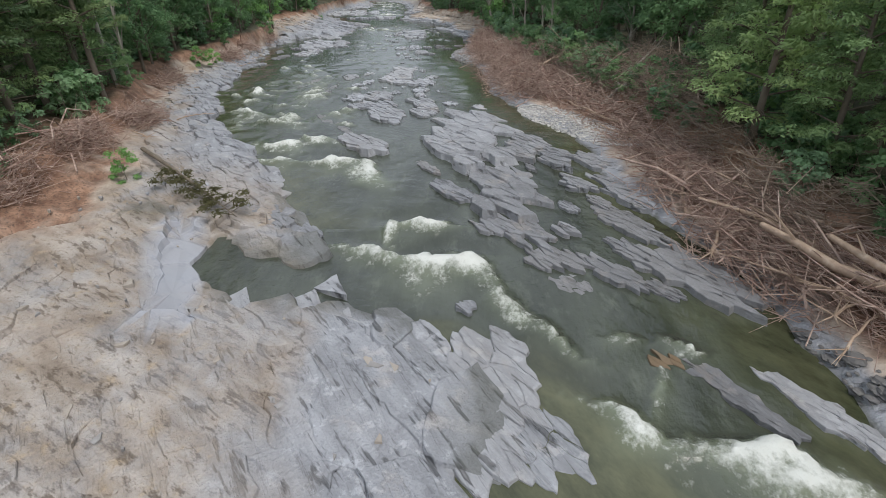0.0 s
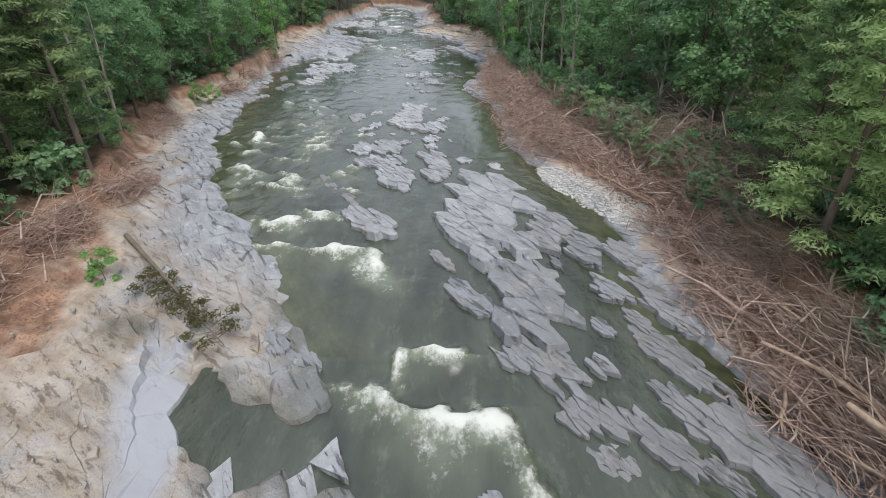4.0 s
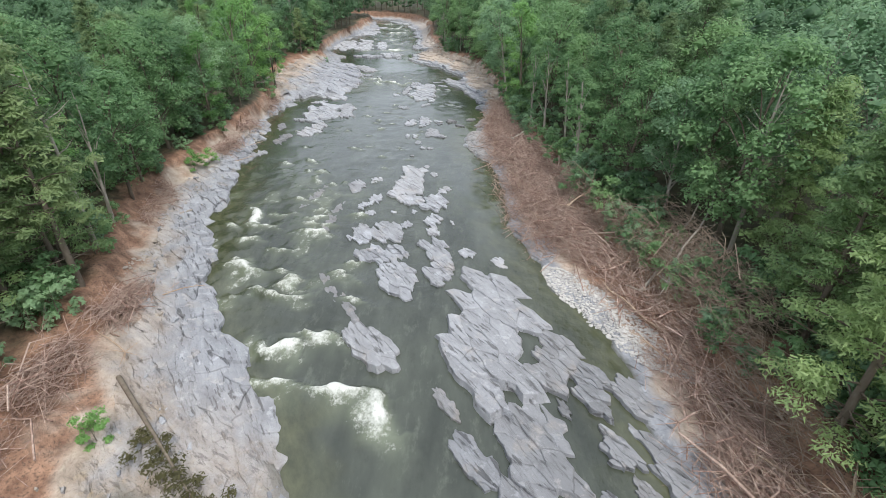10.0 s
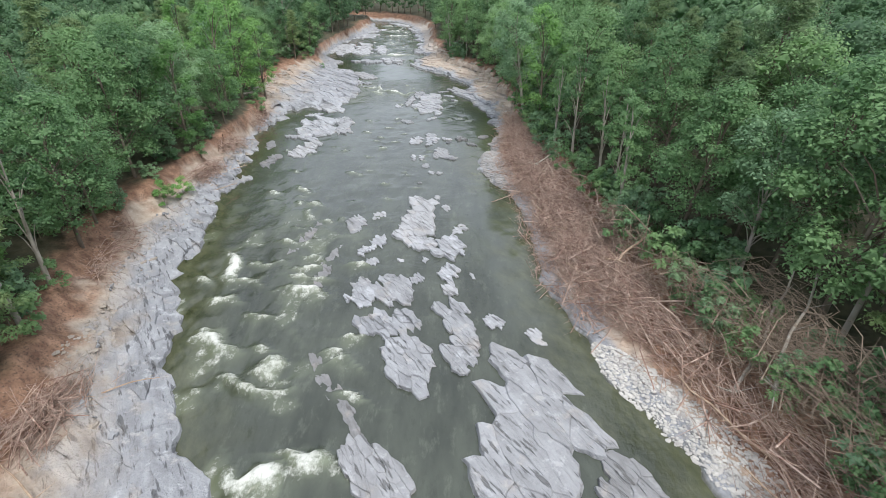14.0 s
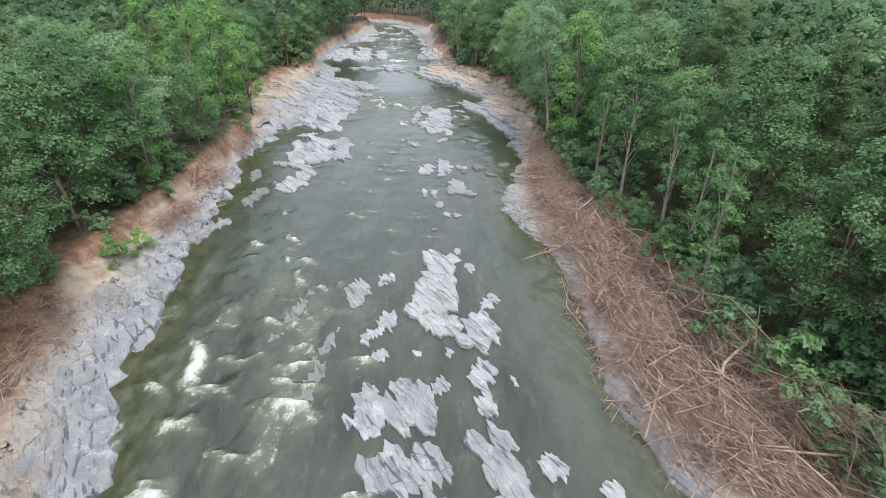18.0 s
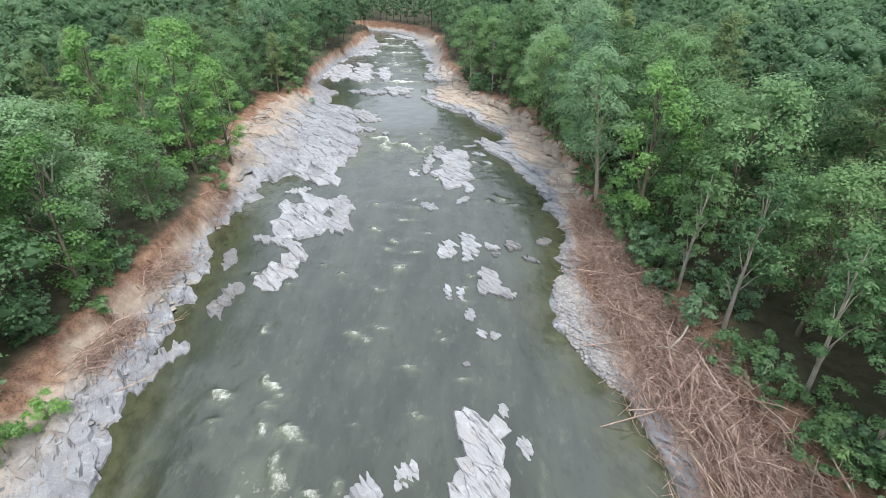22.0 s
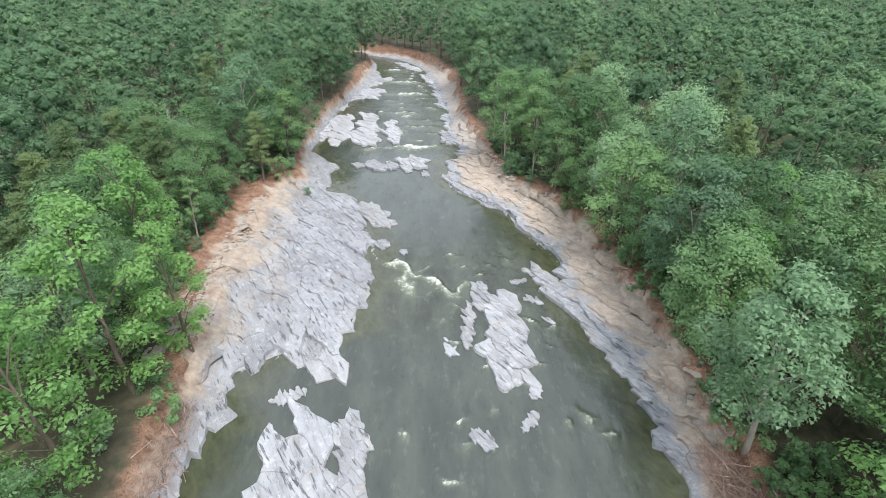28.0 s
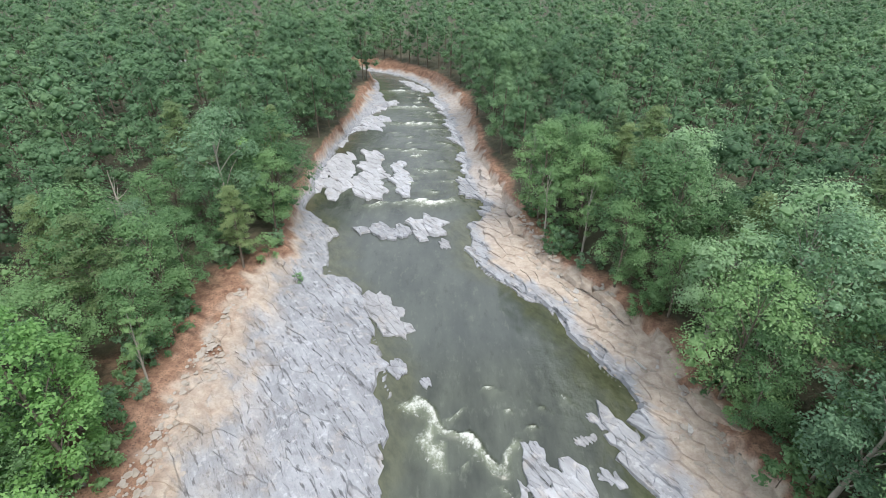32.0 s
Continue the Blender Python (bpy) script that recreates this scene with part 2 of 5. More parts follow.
    return m.done(c, m.math("MULTIPLY_ADD", film, -0.72, r), 0.4)


def water_material():
    m = Nodes("river_water")
    foam = m.attr("foam")
    froth = m.noise(1.7, 6, 0.7, stretch=(1.0, 0.8, 1.0))
    lace = m.noise(6.0, 5, 0.75, stretch=(1.0, 0.8, 1.0))
    f = m.math("ADD", foam, m.math("MULTIPLY_ADD", froth, 2.2, -1.1))
    f = m.math("ADD", f, m.math("MULTIPLY_ADD", lace, 1.1, -0.55))
    f = m.math("MULTIPLY", f, m.ramp(foam, (0.05, 0.0), (0.2, 1.0)))
    f = m.ramp(f, (0.3, 0.0), (0.62, 0.38), (1.2, 1.0))
    cloud = m.noise(0.25, 4, 0.6, stretch=(1.6, 0.5, 1.0))
    deep = m.mix(m.ramp(cloud, (0.35, 0.0), (0.65, 1.0)), (0.031, 0.037, 0.028), (0.070, 0.080, 0.062))
    bed = m.noise(0.8, 7, 0.7, stretch=(0.7, 1.4, 1.0), turn=-STRIKE)
    shoal = m.mix(m.ramp(bed, (0.35, 0.0), (0.65, 1.0)), (0.036, 0.042, 0.018), (0.105, 0.108, 0.056))
    # sky reflection on still stretches, painted in as a paler blue-grey
    deep = m.mix(m.math("MULTIPLY", m.attr("calm_sheen"), 0.4), deep, (0.088, 0.102, 0.102))
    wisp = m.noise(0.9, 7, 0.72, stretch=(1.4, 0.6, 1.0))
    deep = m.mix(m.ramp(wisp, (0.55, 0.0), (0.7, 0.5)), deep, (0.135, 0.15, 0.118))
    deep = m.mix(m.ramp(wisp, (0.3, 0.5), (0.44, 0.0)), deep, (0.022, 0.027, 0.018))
    c = m.mix(m.attr("shoal"), deep, shoal)
    c = m.mix(m.math("MULTIPLY", m.ramp(foam, (0.05, 0.0), (0.6, 1.0)), 0.65), c, (0.24, 0.275, 0.19))
    c = m.mix(f, c, (0.74, 0.76, 0.72))
    ripple = m.noise(2.2, 5, 0.62, stretch=(1.0, 0.75, 1.0))
    swell = m.noise(0.55, 3, 0.5)
    h = m.math("ADD", m.math("MULTIPLY", ripple, 0.6), m.math("MULTIPLY", swell, 0.9))
    h = m.math("ADD", h, m.math("MULTIPLY", m.math("MULTIPLY", lace, f), 1.2))
    h = m.math("MULTIPLY", h, m.math("MULTIPLY_ADD", m.attr("shoal"), -0.8, 1.0))
    h = m.math("MULTIPLY", h, m.math("MULTIPLY_ADD", m.attr("calm_sheen"), -0.8, 1.0))
    m.bump(h, 0.55, 0.24)
    return m.done(c, m.math("MULTIPLY_ADD", f, 0.6, 0.06), 0.75)


def leaf_material(name, dark, light, far=False):
    m = Nodes(name)
    t = m.attr("tint") if far else m.random()
    c = m.mix(m.ramp(m.island(), (0.0, 0.38 if far else 0.0), (1.0, 0.72 if far else 1.0)), dark, light)
    c = m.mix(m.ramp(t, (0.0, 0.55), (0.3, 0.0)), c, (dark[0] * 0.62, dark[1] * 0.68, dark[2] * 0.75))
    c = m.mix(m.ramp(t, (0.4, 0.0), (0.75, 0.35), (1.0, 0.9)), c, (light[0] * 1.3, light[1] * 1.2, light[2] * 1.15))
    c = m.mix(m.ramp(m.noise(0.6, 3), (0.35, 0.3), (0.65, 0.0)), c, (dark[0] * 0.8, dark[1] * 0.85, dark[2] * 1.0))
    if far:
        tuft = m.noise(2.4, 5, 0.7)
        c = m.mix(m.ramp(tuft, (0.36, 0.22), (0.52, 0.0)), c, (dark[0] * 0.6, dark[1] * 0.62, dark[2] * 0.65))
        c = m.mix(m.ramp(tuft, (0.52, 0.0), (0.68, 0.35)), c, (light[0] * 1.15, light[1] * 1.15, light[2] * 1.15))
    m.done(c, 0.55, 0.35)
    m.bsdf.inputs["Subsurface Weight"].default_value = 0.0
    glow = m.n.new("ShaderNodeBsdfTranslucent")
    m.l.new(c, glow.inputs["Color"])
    both = m.n.new("ShaderNodeMixShader")
    both.inputs[0].default_value = 0.48
    m.l.new(m.bsdf.outputs[0], both.inputs[1])
    m.l.new(glow.outputs[0], both.inputs[2])
    m.l.new(both.outputs[0], m.n["Material Output"].inputs[0])
    return m.mat


def wood_material(name, a, b, c):
    m = Nodes(name)
    g = m.noise(3.0, 5, 0.65, stretch=(1, 1, 0.35))
    col = m.ramp(g, (0.3, a), (0.52, b), (0.72, c))
    col = m.mix(m.ramp(m.island(), (0.0, 0.0), (1.0, 0.55)), col, c)
    m.bump(g, 0.5, 0.05)
    return m.done(col, 0.85, 0.25)


def stone_material(name, a, b, c):
    m = Nodes(name)
    g = m.noise(3.5, 5, 0.65)
    col = m.ramp(g, (0.3, a), (0.7, b))
    col = m.mix(m.math("MULTIPLY", m.island(), 0.7), col, c)
    m.bump(m.noise(12, 4), 0.5, 0.05)
    return m.done(col, 0.75, 0.35)


GROUND, WATER = ground_material(), water_material()
SLATE, PALE_SLATE, DARK_SLATE = slate_material("grey_slate", 0.96), slate_material("pale_dry_slate", 1.2), slate_material("dark_wet_slate", 0.52)
WET_SLATE = slate_material("damp_slate", 0.72)
BLEACHED = slate_material("bleached_slate", 1.36)
BARK = wood_material("grey_brown_bark", (0.07, 0.055, 0.042), (0.14, 0.11, 0.085), (0.22, 0.19, 0.155))
PALE_BARK = wood_material("pale_bark", (0.2, 0.18, 0.15), (0.32, 0.29, 0.25), (0.45, 0.42, 0.37))
DRIFT = wood_material("red_brown_driftwood", (0.085, 0.047, 0.036), (0.26, 0.155, 0.122), (0.62, 0.50, 0.43))
BARE_WOOD = wood_material("bare_bleached_wood", (0.22, 0.14, 0.095), (0.36, 0.25, 0.18), (0.52, 0.42, 0.33))
PEBBLE = stone_material("grey_gravel", (0.3, 0.29, 0.285), (0.54, 0.52, 0.50), (0.62, 0.60, 0.57))
TAN_STONE = stone_material("tan_sandstone", (0.27, 0.23, 0.19), (0.42, 0.37, 0.32), (0.42, 0.39, 0.36))
LEAF = leaf_material("broad_leaves", (0.115, 0.225, 0.098), (0.235, 0.40, 0.185))
LEAF_LIGHT = leaf_material("bright_young_leaves", (0.15, 0.31, 0.092), (0.275, 0.485, 0.168))
LEAF_GREY = leaf_material("grey_green_leaves", (0.155, 0.27, 0.15), (0.29, 0.46, 0.265))
NEEDLE_LIGHT = leaf_material("fresh_pine_needles", (0.16, 0.262, 0.11), (0.315, 0.45, 0.2))
NEEDLE = leaf_material("pine_needles", (0.125, 0.20, 0.088), (0.245, 0.345, 0.16))
DRY_NEEDLE = leaf_material("dying_olive_needles", (0.10, 0.095, 0.04), (0.18, 0.165, 0.075))
GREY_STONE = stone_material("grey_stones", (0.17, 0.165, 0.165), (0.33, 0.32, 0.315), (0.4, 0.38, 0.37))
DARK_STONE = stone_material("dark_wet_stones", (0.07, 0.07, 0.072), (0.17, 0.165, 0.165), (0.22, 0.21, 0.2))
BROWN_STONE = stone_material("brown_stone", (0.11, 0.078, 0.048), (0.2, 0.138, 0.085), (0.2, 0.15, 0.1))
WOODS = leaf_material("far_woods_leaves", (0.10, 0.195, 0.098), (0.205, 0.35, 0.18), far=True)


# ---- the plan: the river runs towards the camera, along -y ----
LEFT_Y = [-400, -14, 5, 6.8, 9, 10, 12, 13, 13.5, 14, 17.3, 17.7, 19, 23, 27, 29, 32, 34.5, 40, 46, 50, 57, 62, 70, 80, 86, 91, 93.5, 95.5, 100, 108, 115, 120, 125, 135, 140, 147, 170, 182, 189, 205, 214, 220, 224, 227]
LEFT_X = [1, 1, 0.6, 0.3, 1.4, 1.4, 0.2, -2.2, -5.5, -8.6, -9.9, -4.9, -5.9, -8.6, -10.4, -12.6, -15, -16.7, -19.6, -22, -22.4, -24, -25, -25.4, -27.3, -27, -27, -23.5, -19.5, -18.5, -18.1, -20, -21.8, -26, -28, -32.2, -32, -31, -28, -25, -28.6, -30, -35, -58, -95]
RIGHT_Y = [-400, -14, 5, 9, 12, 16, 22, 26, 32, 37, 40, 46, 58, 61, 67, 70, 78, 82, 93, 100, 104, 106.5, 111, 115, 119.5, 123, 126, 135, 140, 147, 156, 176, 188, 202, 211, 218, 224, 229, 233]
RIGHT_X = [13, 13, 12, 11.6, 11.2, 11.6, 10, 9.3, 8.7, 6.2, 5.8, 4.4, 3.9, 3.4, 1, 1.3, 3.9, 4.2, 4.4, 0.6, 0.5, 1.6, 0, -1.6, -3.2, -6.8, -9.4, -10.6, -7, -9.8, -9.6, -10.7, -13, -15, -18.5, -23, -31, -50, -95]
WOODS_LY = [-400, -20, 10, 20, 27, 33, 46, 55, 66, 76, 82, 92, 100, 115, 122, 126, 132, 138, 150, 166, 189, 206, 213, 217, 220, 223]
WOODS_LX = [-30, -27, -23.5, -21.3, -22, -22.8, -28, -29.8, -28.3, -28.6, -28.8, -31, -34.5, -36, -33.5, -31, -32.2, -32.6, -32.6, -31.2, -31.2, -30.6, -31.8, -40, -56, -98]
WOODS_RY = [-400, -10, 13, 22, 30, 38, 43, 48, 57, 72, 84, 100, 112, 119, 123, 128, 137, 148, 160, 180, 192, 205, 214, 223, 229, 234, 238]
WOODS_RX = [16.5, 16, 14.6, 15, 14.6, 12.7, 11.9, 10.5, 9.6, 7.2, 7.8, 7.8, 6.1, 3.4, 0.4, -2, -3.2, -5.4, -6.4, -7, -8.2, -11.5, -15.5, -22, -31, -50, -97]


def left_of(y):
    return np.interp(y, LEFT_Y, LEFT_X)


def right_of(y):
    return np.interp(y, RIGHT_Y, RIGHT_X)


def woods_left(y):
    return np.interp(y, WOODS_LY, WOODS_LX)


def woods_right(y):
    return np.interp(y, WOODS_RY, WOODS_RX)


def level(y):
    """The water's height: it falls over the near rapids and rises upstream over the far ledges."""
    return -0.8 + 0.8 * smooth(15, 36, y) + 0.2 * smooth(138, 146, y)


def terraces(x, y, scale, steps, seed=0):
    """Broken layers of rock, 0 to 1: flat treads with ragged edges, drawn out along the strike."""
    al, ac = x * ALONG[0] + y * ALONG[1], x * ACROSS[0] + y * ACROSS[1]
    v = (fbm(al * 0.38 / scale, ac / scale, 700 + seed, 4) * 1.6 - 0.3) * steps
    k = np.floor(v)
    f = v - k
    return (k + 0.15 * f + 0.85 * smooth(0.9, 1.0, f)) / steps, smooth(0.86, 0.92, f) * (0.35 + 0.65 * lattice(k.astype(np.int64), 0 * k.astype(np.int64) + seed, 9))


def bank(x, y):
    """Height of the land and the shares of sand, red soil, leaf litter, wet rock and silt."""
    wob = 1.5 * (fbm(x * 0.25, y * 0.25, 21, 3) - 0.5) + 0.7 * (fbm(x * 0.9, y * 0.9, 22, 2) - 0.5)
    L, R, WL, WR = left_of(y), right_of(y), woods_left(y), woods_right(y)
    low = smooth(14, 10, y) * smooth(-6, -2, x)
    dl, dr = L - x + wob * (1 - 0.6 * low), x - R + wob
    ul, ur = dl / np.maximum(L - WL, 1.0), dr / np.maximum(WR - R, 1.0)
    near = 1 - smooth(20, 30, y)
    land_l = np.interp(ul, [-0.3, 0, 0.12, 0.5, 0.72, 0.86, 1.0, 1.6], [-0.7, -0.02, 0.22, 0.62, 0.95, 1.5, 2.5, 2.9])
    land_l = land_l * (1 - near) + near * np.interp(ul, [-0.3, 0, 0.05, 0.6, 0.8, 0.9, 1.0, 1.5], [-0.5, -0.05, 0.18, 0.55, 0.8, 1.4, 2.4, 2.9])
    land_r = np.interp(ur, [-0.3, 0, 0.2, 0.5, 0.77, 0.86, 1.0, 1.7], [-0.7, -0.02, 0.3, 0.7, 1.05, 1.95, 2.3, 2.9])
    mid = (L + R) / 2
    pool = (x > -10.8) & (y > 16.8) & (y < 19.45 - 0.306 * (x + 10.9))
    dl, ul = np.where(pool, np.minimum(dl, -0.6), dl), np.where(pool, np.minimum(ul, -0.05), ul)
    is_l = x < mid
    h, u, d = np.where(is_l, land_l, land_r), np.where(is_l, ul, ur), np.where(is_l, dl, dr)
    h = np.where(d < 0, np.maximum(-1.1, d * 0.35), h)
    tread, layer = terraces(x, y, 2.6, 12)
    layer = layer * (1 - 0.8 * smooth(80, 92, y))
    shelf = smooth(-0.4, 0.3, d) * (1 - (0.75 - 0.35 * smooth(80, 90, y)) * smooth(0.62, 0.8, u)) * (1 - smooth(1.0, 1.3, u))
    h = h + shelf * (np.where((y < 66) | ((y > 84) & (y < 150)), 0.4, 0.8) * (tread - 0.5) + 0.12 + 0.12 * (fbm(x * 1.7, y * 1.7, 31, 3) - 0.5))
    h = h + (1 - shelf) * smooth(0.4, 1.0, u) * (0.7 * (fbm(x * 0.5, y * 0.5, 33, 2) - 0.5) + 0.35 * (1 - 0.95 * smooth(44, 80, y)) * (fbm(x * 2.2, y * 2.2, 34, 3) - 0.5))
    h = h + smooth(1.5, 6, u) * 1.2 * (fbm(x * 0.04, y * 0.04, 35, 3) - 0.3)
    speck = np.where(y < 84, fbm(x * 0.8, y * 0.8, 41, 4), fbm(x * 0.8, y * 0.8, 41, 2)) - 0.5
    far = smooth(85, 95, y)
    sand_at = np.where(is_l, 0.63 + 0.08 * far, 0.18 + 0.04 * far)
    sand = smooth(sand_at - 0.06, sand_at + 0.12, u + 0.35 * speck)
    sand = sand * (1 - 0.45 * smooth(125, 145, y))
    soil = smooth(0.78 - 0.1 * (y < 50), 0.92 - 0.08 * (y < 50), u + 0.4 * speck) * np.where(is_l | (y > 84), 1, 0.8)
    soil = np.where(~is_l & (y < 84), smooth(0.25, 0.5, u + 0.4 * speck), soil)
    far_end = smooth(195, 215, y)
    soil = np.maximum(soil, far_end * smooth(0.35, 0.65, u + 0.4 * speck))
    litter = smooth(1.05, 1.4, u + 0.4 * speck)
    wet = 1 - smooth(-0.02, 0.1, h)
    silt = smooth(2.6, 7.0, -x - 0.25 * (y - 8) + 6 * speck) * near + 0.8 * (1 - near) * smooth(0.28 + 0.2 * far, 0.58 + 0.2 * far, u + 0.5 * speck)
    # thin sheet of water on the shelf; its sheen is coloured in
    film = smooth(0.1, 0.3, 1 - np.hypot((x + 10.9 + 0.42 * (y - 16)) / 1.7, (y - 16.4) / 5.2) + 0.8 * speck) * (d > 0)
    wet = np.maximum(wet, smooth(0.25, 0.5, 1 - np.hypot((x + 14.6) / 1.7, (y - 20.8) / 1.6) + 0.8 * speck))
    h = h * (1 - film) + film * (0.10 + 0.02 * speck)
    return h + level(y), sand, soil, litter, wet, np.clip(silt, 0, 1), film, layer, d, u


def plated(x, y, d, u):
    """Where slate plates cover the shelves: the left bank near and far, and the tan right bank far off."""
    left = x < (left_of(y) + right_of(y)) / 2
    top = np.where(y < 20, 0.86, np.where(y < 88, 0.6, 0.88))
    near = left & (y > 2) & (y < 88) & (d > -0.25)
    far = (left & (y > 88) & (y < 126) & (d > 0.1)) | (~left & (y > 84) & (y < 150) & (d > 0.1))
    return (near | far) & (u < top)


def grid_faces(nx, ny):
    i, j = np.meshgrid(np.arange(nx - 1), np.arange(ny - 1), indexing="ij")
    a = i * ny + j
    return np.stack([a, a + ny, a + ny + 1, a + 1], -1).reshape(-1, 4)


def build_ground():
    xs = np.concatenate([[-3500, -1500, -600, -300], np.arange(-200, -60, 10), np.arange(-60, -38, 1.5), np.arange(-38, -24, 0.3), np.arange(-24, 14, 0.22), np.arange(14, 20, 0.4), np.arange(20, 40, 1.5), np.arange(40, 200, 10), [300, 600, 1500, 3500]])
    ys = np.concatenate([[-3500, -1000, -300, -100], np.arange(-40, -8, 2), np.arange(-8, 3, 0.5), np.arange(3, 44, 0.22), np.arange(44, 130, 0.32), np.arange(130, 240, 0.6), np.arange(240, 256, 2), np.arange(256, 320, 8), [350, 400, 700, 1500, 3500]])
    X, Y = np.meshgrid(xs, ys, indexing="ij")
    h, sand, soil, litter, wet, silt, film, layer, d, u = bank(X, Y)
    h = h - 0.2 * plated(X, Y, d, u)
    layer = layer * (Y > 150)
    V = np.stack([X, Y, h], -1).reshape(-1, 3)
    me = mesh_of("ground", V, grid_faces(len(xs), len(ys)), GROUND, {"sand": sand, "soil": soil, "litter": litter, "wet": wet, "silt": silt, "film": film, "seam_shade": layer}, flat=False)
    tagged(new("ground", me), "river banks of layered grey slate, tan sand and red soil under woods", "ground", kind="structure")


def height_at(x, y):
    return float(bank(np.array([float(x)]), np.array([float(y)]))[0][0])


# ---- the water, with its white rapids ----
def rapids(x, y):
    """Lift of the surface and share of foam. Each rapid: a crest from a to b, its strength and the length of its tail downstream."""
    lift, foam = np.zeros_like(x), np.zeros_like(x)
    rr = np.random.default_rng(99)

    def crest(ax, ay, bx, by, strength, tail, wide=0.45):
        nonlocal lift, foam
        dx, dy = bx - ax, by - ay
        n = math.hypot(dx, dy)
        near = (x > min(ax, bx) - 6) & (x < max(ax, bx) + 6) & (y > min(ay, by) - tail - 4) & (y < max(ay, by) + 4)
        px, py = x[near] - ax, y[near] - ay
        px = px + 1.4 * (fbm(x[near] * 0.6, y[near] * 0.6, 61, 3) - 0.5)
        py = py + 2.2 * (fbm(x[near] * 0.6, y[near] * 0.6, 62, 3) - 0.5)
        t = np.clip((px * dx + py * dy) / n**2, 0, 1)
        ox, oy = px - t * dx, py - t * dy
        far = np.hypot(ox, oy)
        ends = 0.35 + 0.65 * np.sin(math.pi * np.clip(t, 0.06, 0.94))
        core = np.exp(-((far / (wide * np.where(oy < 0, 1.45, 0.7))) ** 2)) * (0.5 + 0.95 * fbm(x[near] * 1.1, y[near] * 1.1, 63, 2))
        down = np.where(oy < 0, np.exp(-np.abs(ox) * 1.0) * np.exp(oy / max(1.4 * tail, 0.1)), 0.0)
        foam[near] = np.maximum(foam[near], strength * ends * np.maximum(1.08 * core, 0.68 * down))
        lift[near] += strength * ends * (0.42 * core - 0.2 * np.exp(-(((oy - 0.9) / 0.8) ** 2)) * np.exp(-np.abs(ox)))

    crest(-4.7, 18.3, -2.2, 17.2, 1.15, 0.8, 0.4)
    crest(-2.2, 17.2, 0.9, 17.1, 1.25, 1.2, 0.5)
    crest(0.6, 17.4, 1.6, 15.4, 1.0, 1.5, 0.5)
    crest(-2.7, 20.3, -0.1, 20.1, 1.2, 0.5, 0.45)
    crest(-2.9, 20.2, -2.6, 18.6, 0.85, 0.2, 0.25)
    crest(1.5, 15.4, 3.4, 12.6, 0.62, 1.0, 0.4)
    crest(-8.3, 28.6, -4.9, 27.7, 1.15, 1.0, 0.45)
    crest(-5.4, 27.8, -3.6, 25.6, 0.8, 2.2, 0.8)
    crest(-10.0, 32.3, -7.6, 31.6, 1.15, 0.7, 0.5)
    crest(-12.2, 31.6, -9.8, 30.6, 0.8, 0.6, 0.35)
    crest(-11.5, 28.9, -8.8, 28.6, 0.75, 0.4, 0.3)
    crest(-17.2, 39.9, -14.6, 39.1, 1.1, 1.2, 0.5)
    crest(-12.6, 38.4, -11.2, 37.0, 0.75, 0.8, 0.35)
    crest(-13.5, 36.8, -10.4, 35.8, 0.6, 0.6, 0.3)
    crest(-14.2, 45.2, -10.8, 44.1, 0.9, 0.8, 0.4)
    crest(-18.9, 49.6, -17.6, 46.4, 1.0, 1.0, 0.45)
    crest(-17.5, 46.4, -15.6, 45.9, 0.75, 0.6, 0.3)
    crest(-17.0, 48.7, -14.6, 48.3, 0.7, 0.5, 0.3)
    crest(-18.2, 44.6, -16.4, 43.6, 0.7, 0.7, 0.35)
    crest(-15.2, 59.0, -14.2, 58.0, 0.8, 0.5, 0.3)
    crest(-17.5, 62.6, -16.2, 61.9, 0.7, 0.4, 0.25)
    crest(-20.0, 60.8, -18.9, 60.5, 0.65, 0.4, 0.25)
    crest(-13.6, 55.2, -12.6, 54.6, 0.7, 0.4, 0.25)
    crest(-14.9, 57.2, -14.6, 55.6, 0.55, 0.4, 0.25)
    crest(-13.0, 66.5, -12.0, 66.1, 0.6, 0.3, 0.25)
    crest(-10.8, 82.6, -9.8, 82.2, 0.6, 0.3, 0.25)
    crest(-13.5, 80.2, -12.4, 79.9, 0.6, 0.4, 0.25)
    crest(-13.6, 86.0, -12.8, 85.2, 0.5, 0.4, 0.25)
    crest(-16.6, 107.2, -13.0, 104.4, 1.0, 1.0, 0.5)
    crest(-13.0, 104.4, -9.6, 101.4, 0.95, 1.0, 0.45)
    crest(-15.0, 105.6, -13.8, 101.4, 0.7, 1.5, 0.5)
    crest(-9.6, 101.4, -8.4, 103.4, 0.6, 0.6, 0.3)
    crest(-19.8, 142.0, -11.4, 142.6, 1.0, 1.0, 0.5)
    crest(-23.5, 141.4, -21.4, 141.3, 0.8, 0.6, 0.4)
    crest(-21.4, 162.5, -14.0, 162.0, 0.7, 1.4, 0.4)
    crest(-18.5, 153.5, -12.4, 153.0, 0.65, 1.2, 0.35)
    crest(-24.6, 177.4, -14.0, 177.0, 0.9, 1.4, 0.45)
    crest(-24.5, 189.0, -15.0, 188.6, 0.9, 1.6, 0.45)
    crest(-28.0, 203.0, -19.0, 203.0, 0.7, 1.6, 0.4)
    crest(4.3, 9.4, 5.9, 7.8, 1.15, 1.0, 0.4)
    crest(6.6, 8.0, 9.8, 7.0, 1.2, 1.0, 0.4)
    crest(6.9, 12.0, 7.8, 11.2, 0.75, 0.7, 0.25)
    crest(6.4, 10.4, 5.6, 8.8, 0.6, 0.4, 0.2)
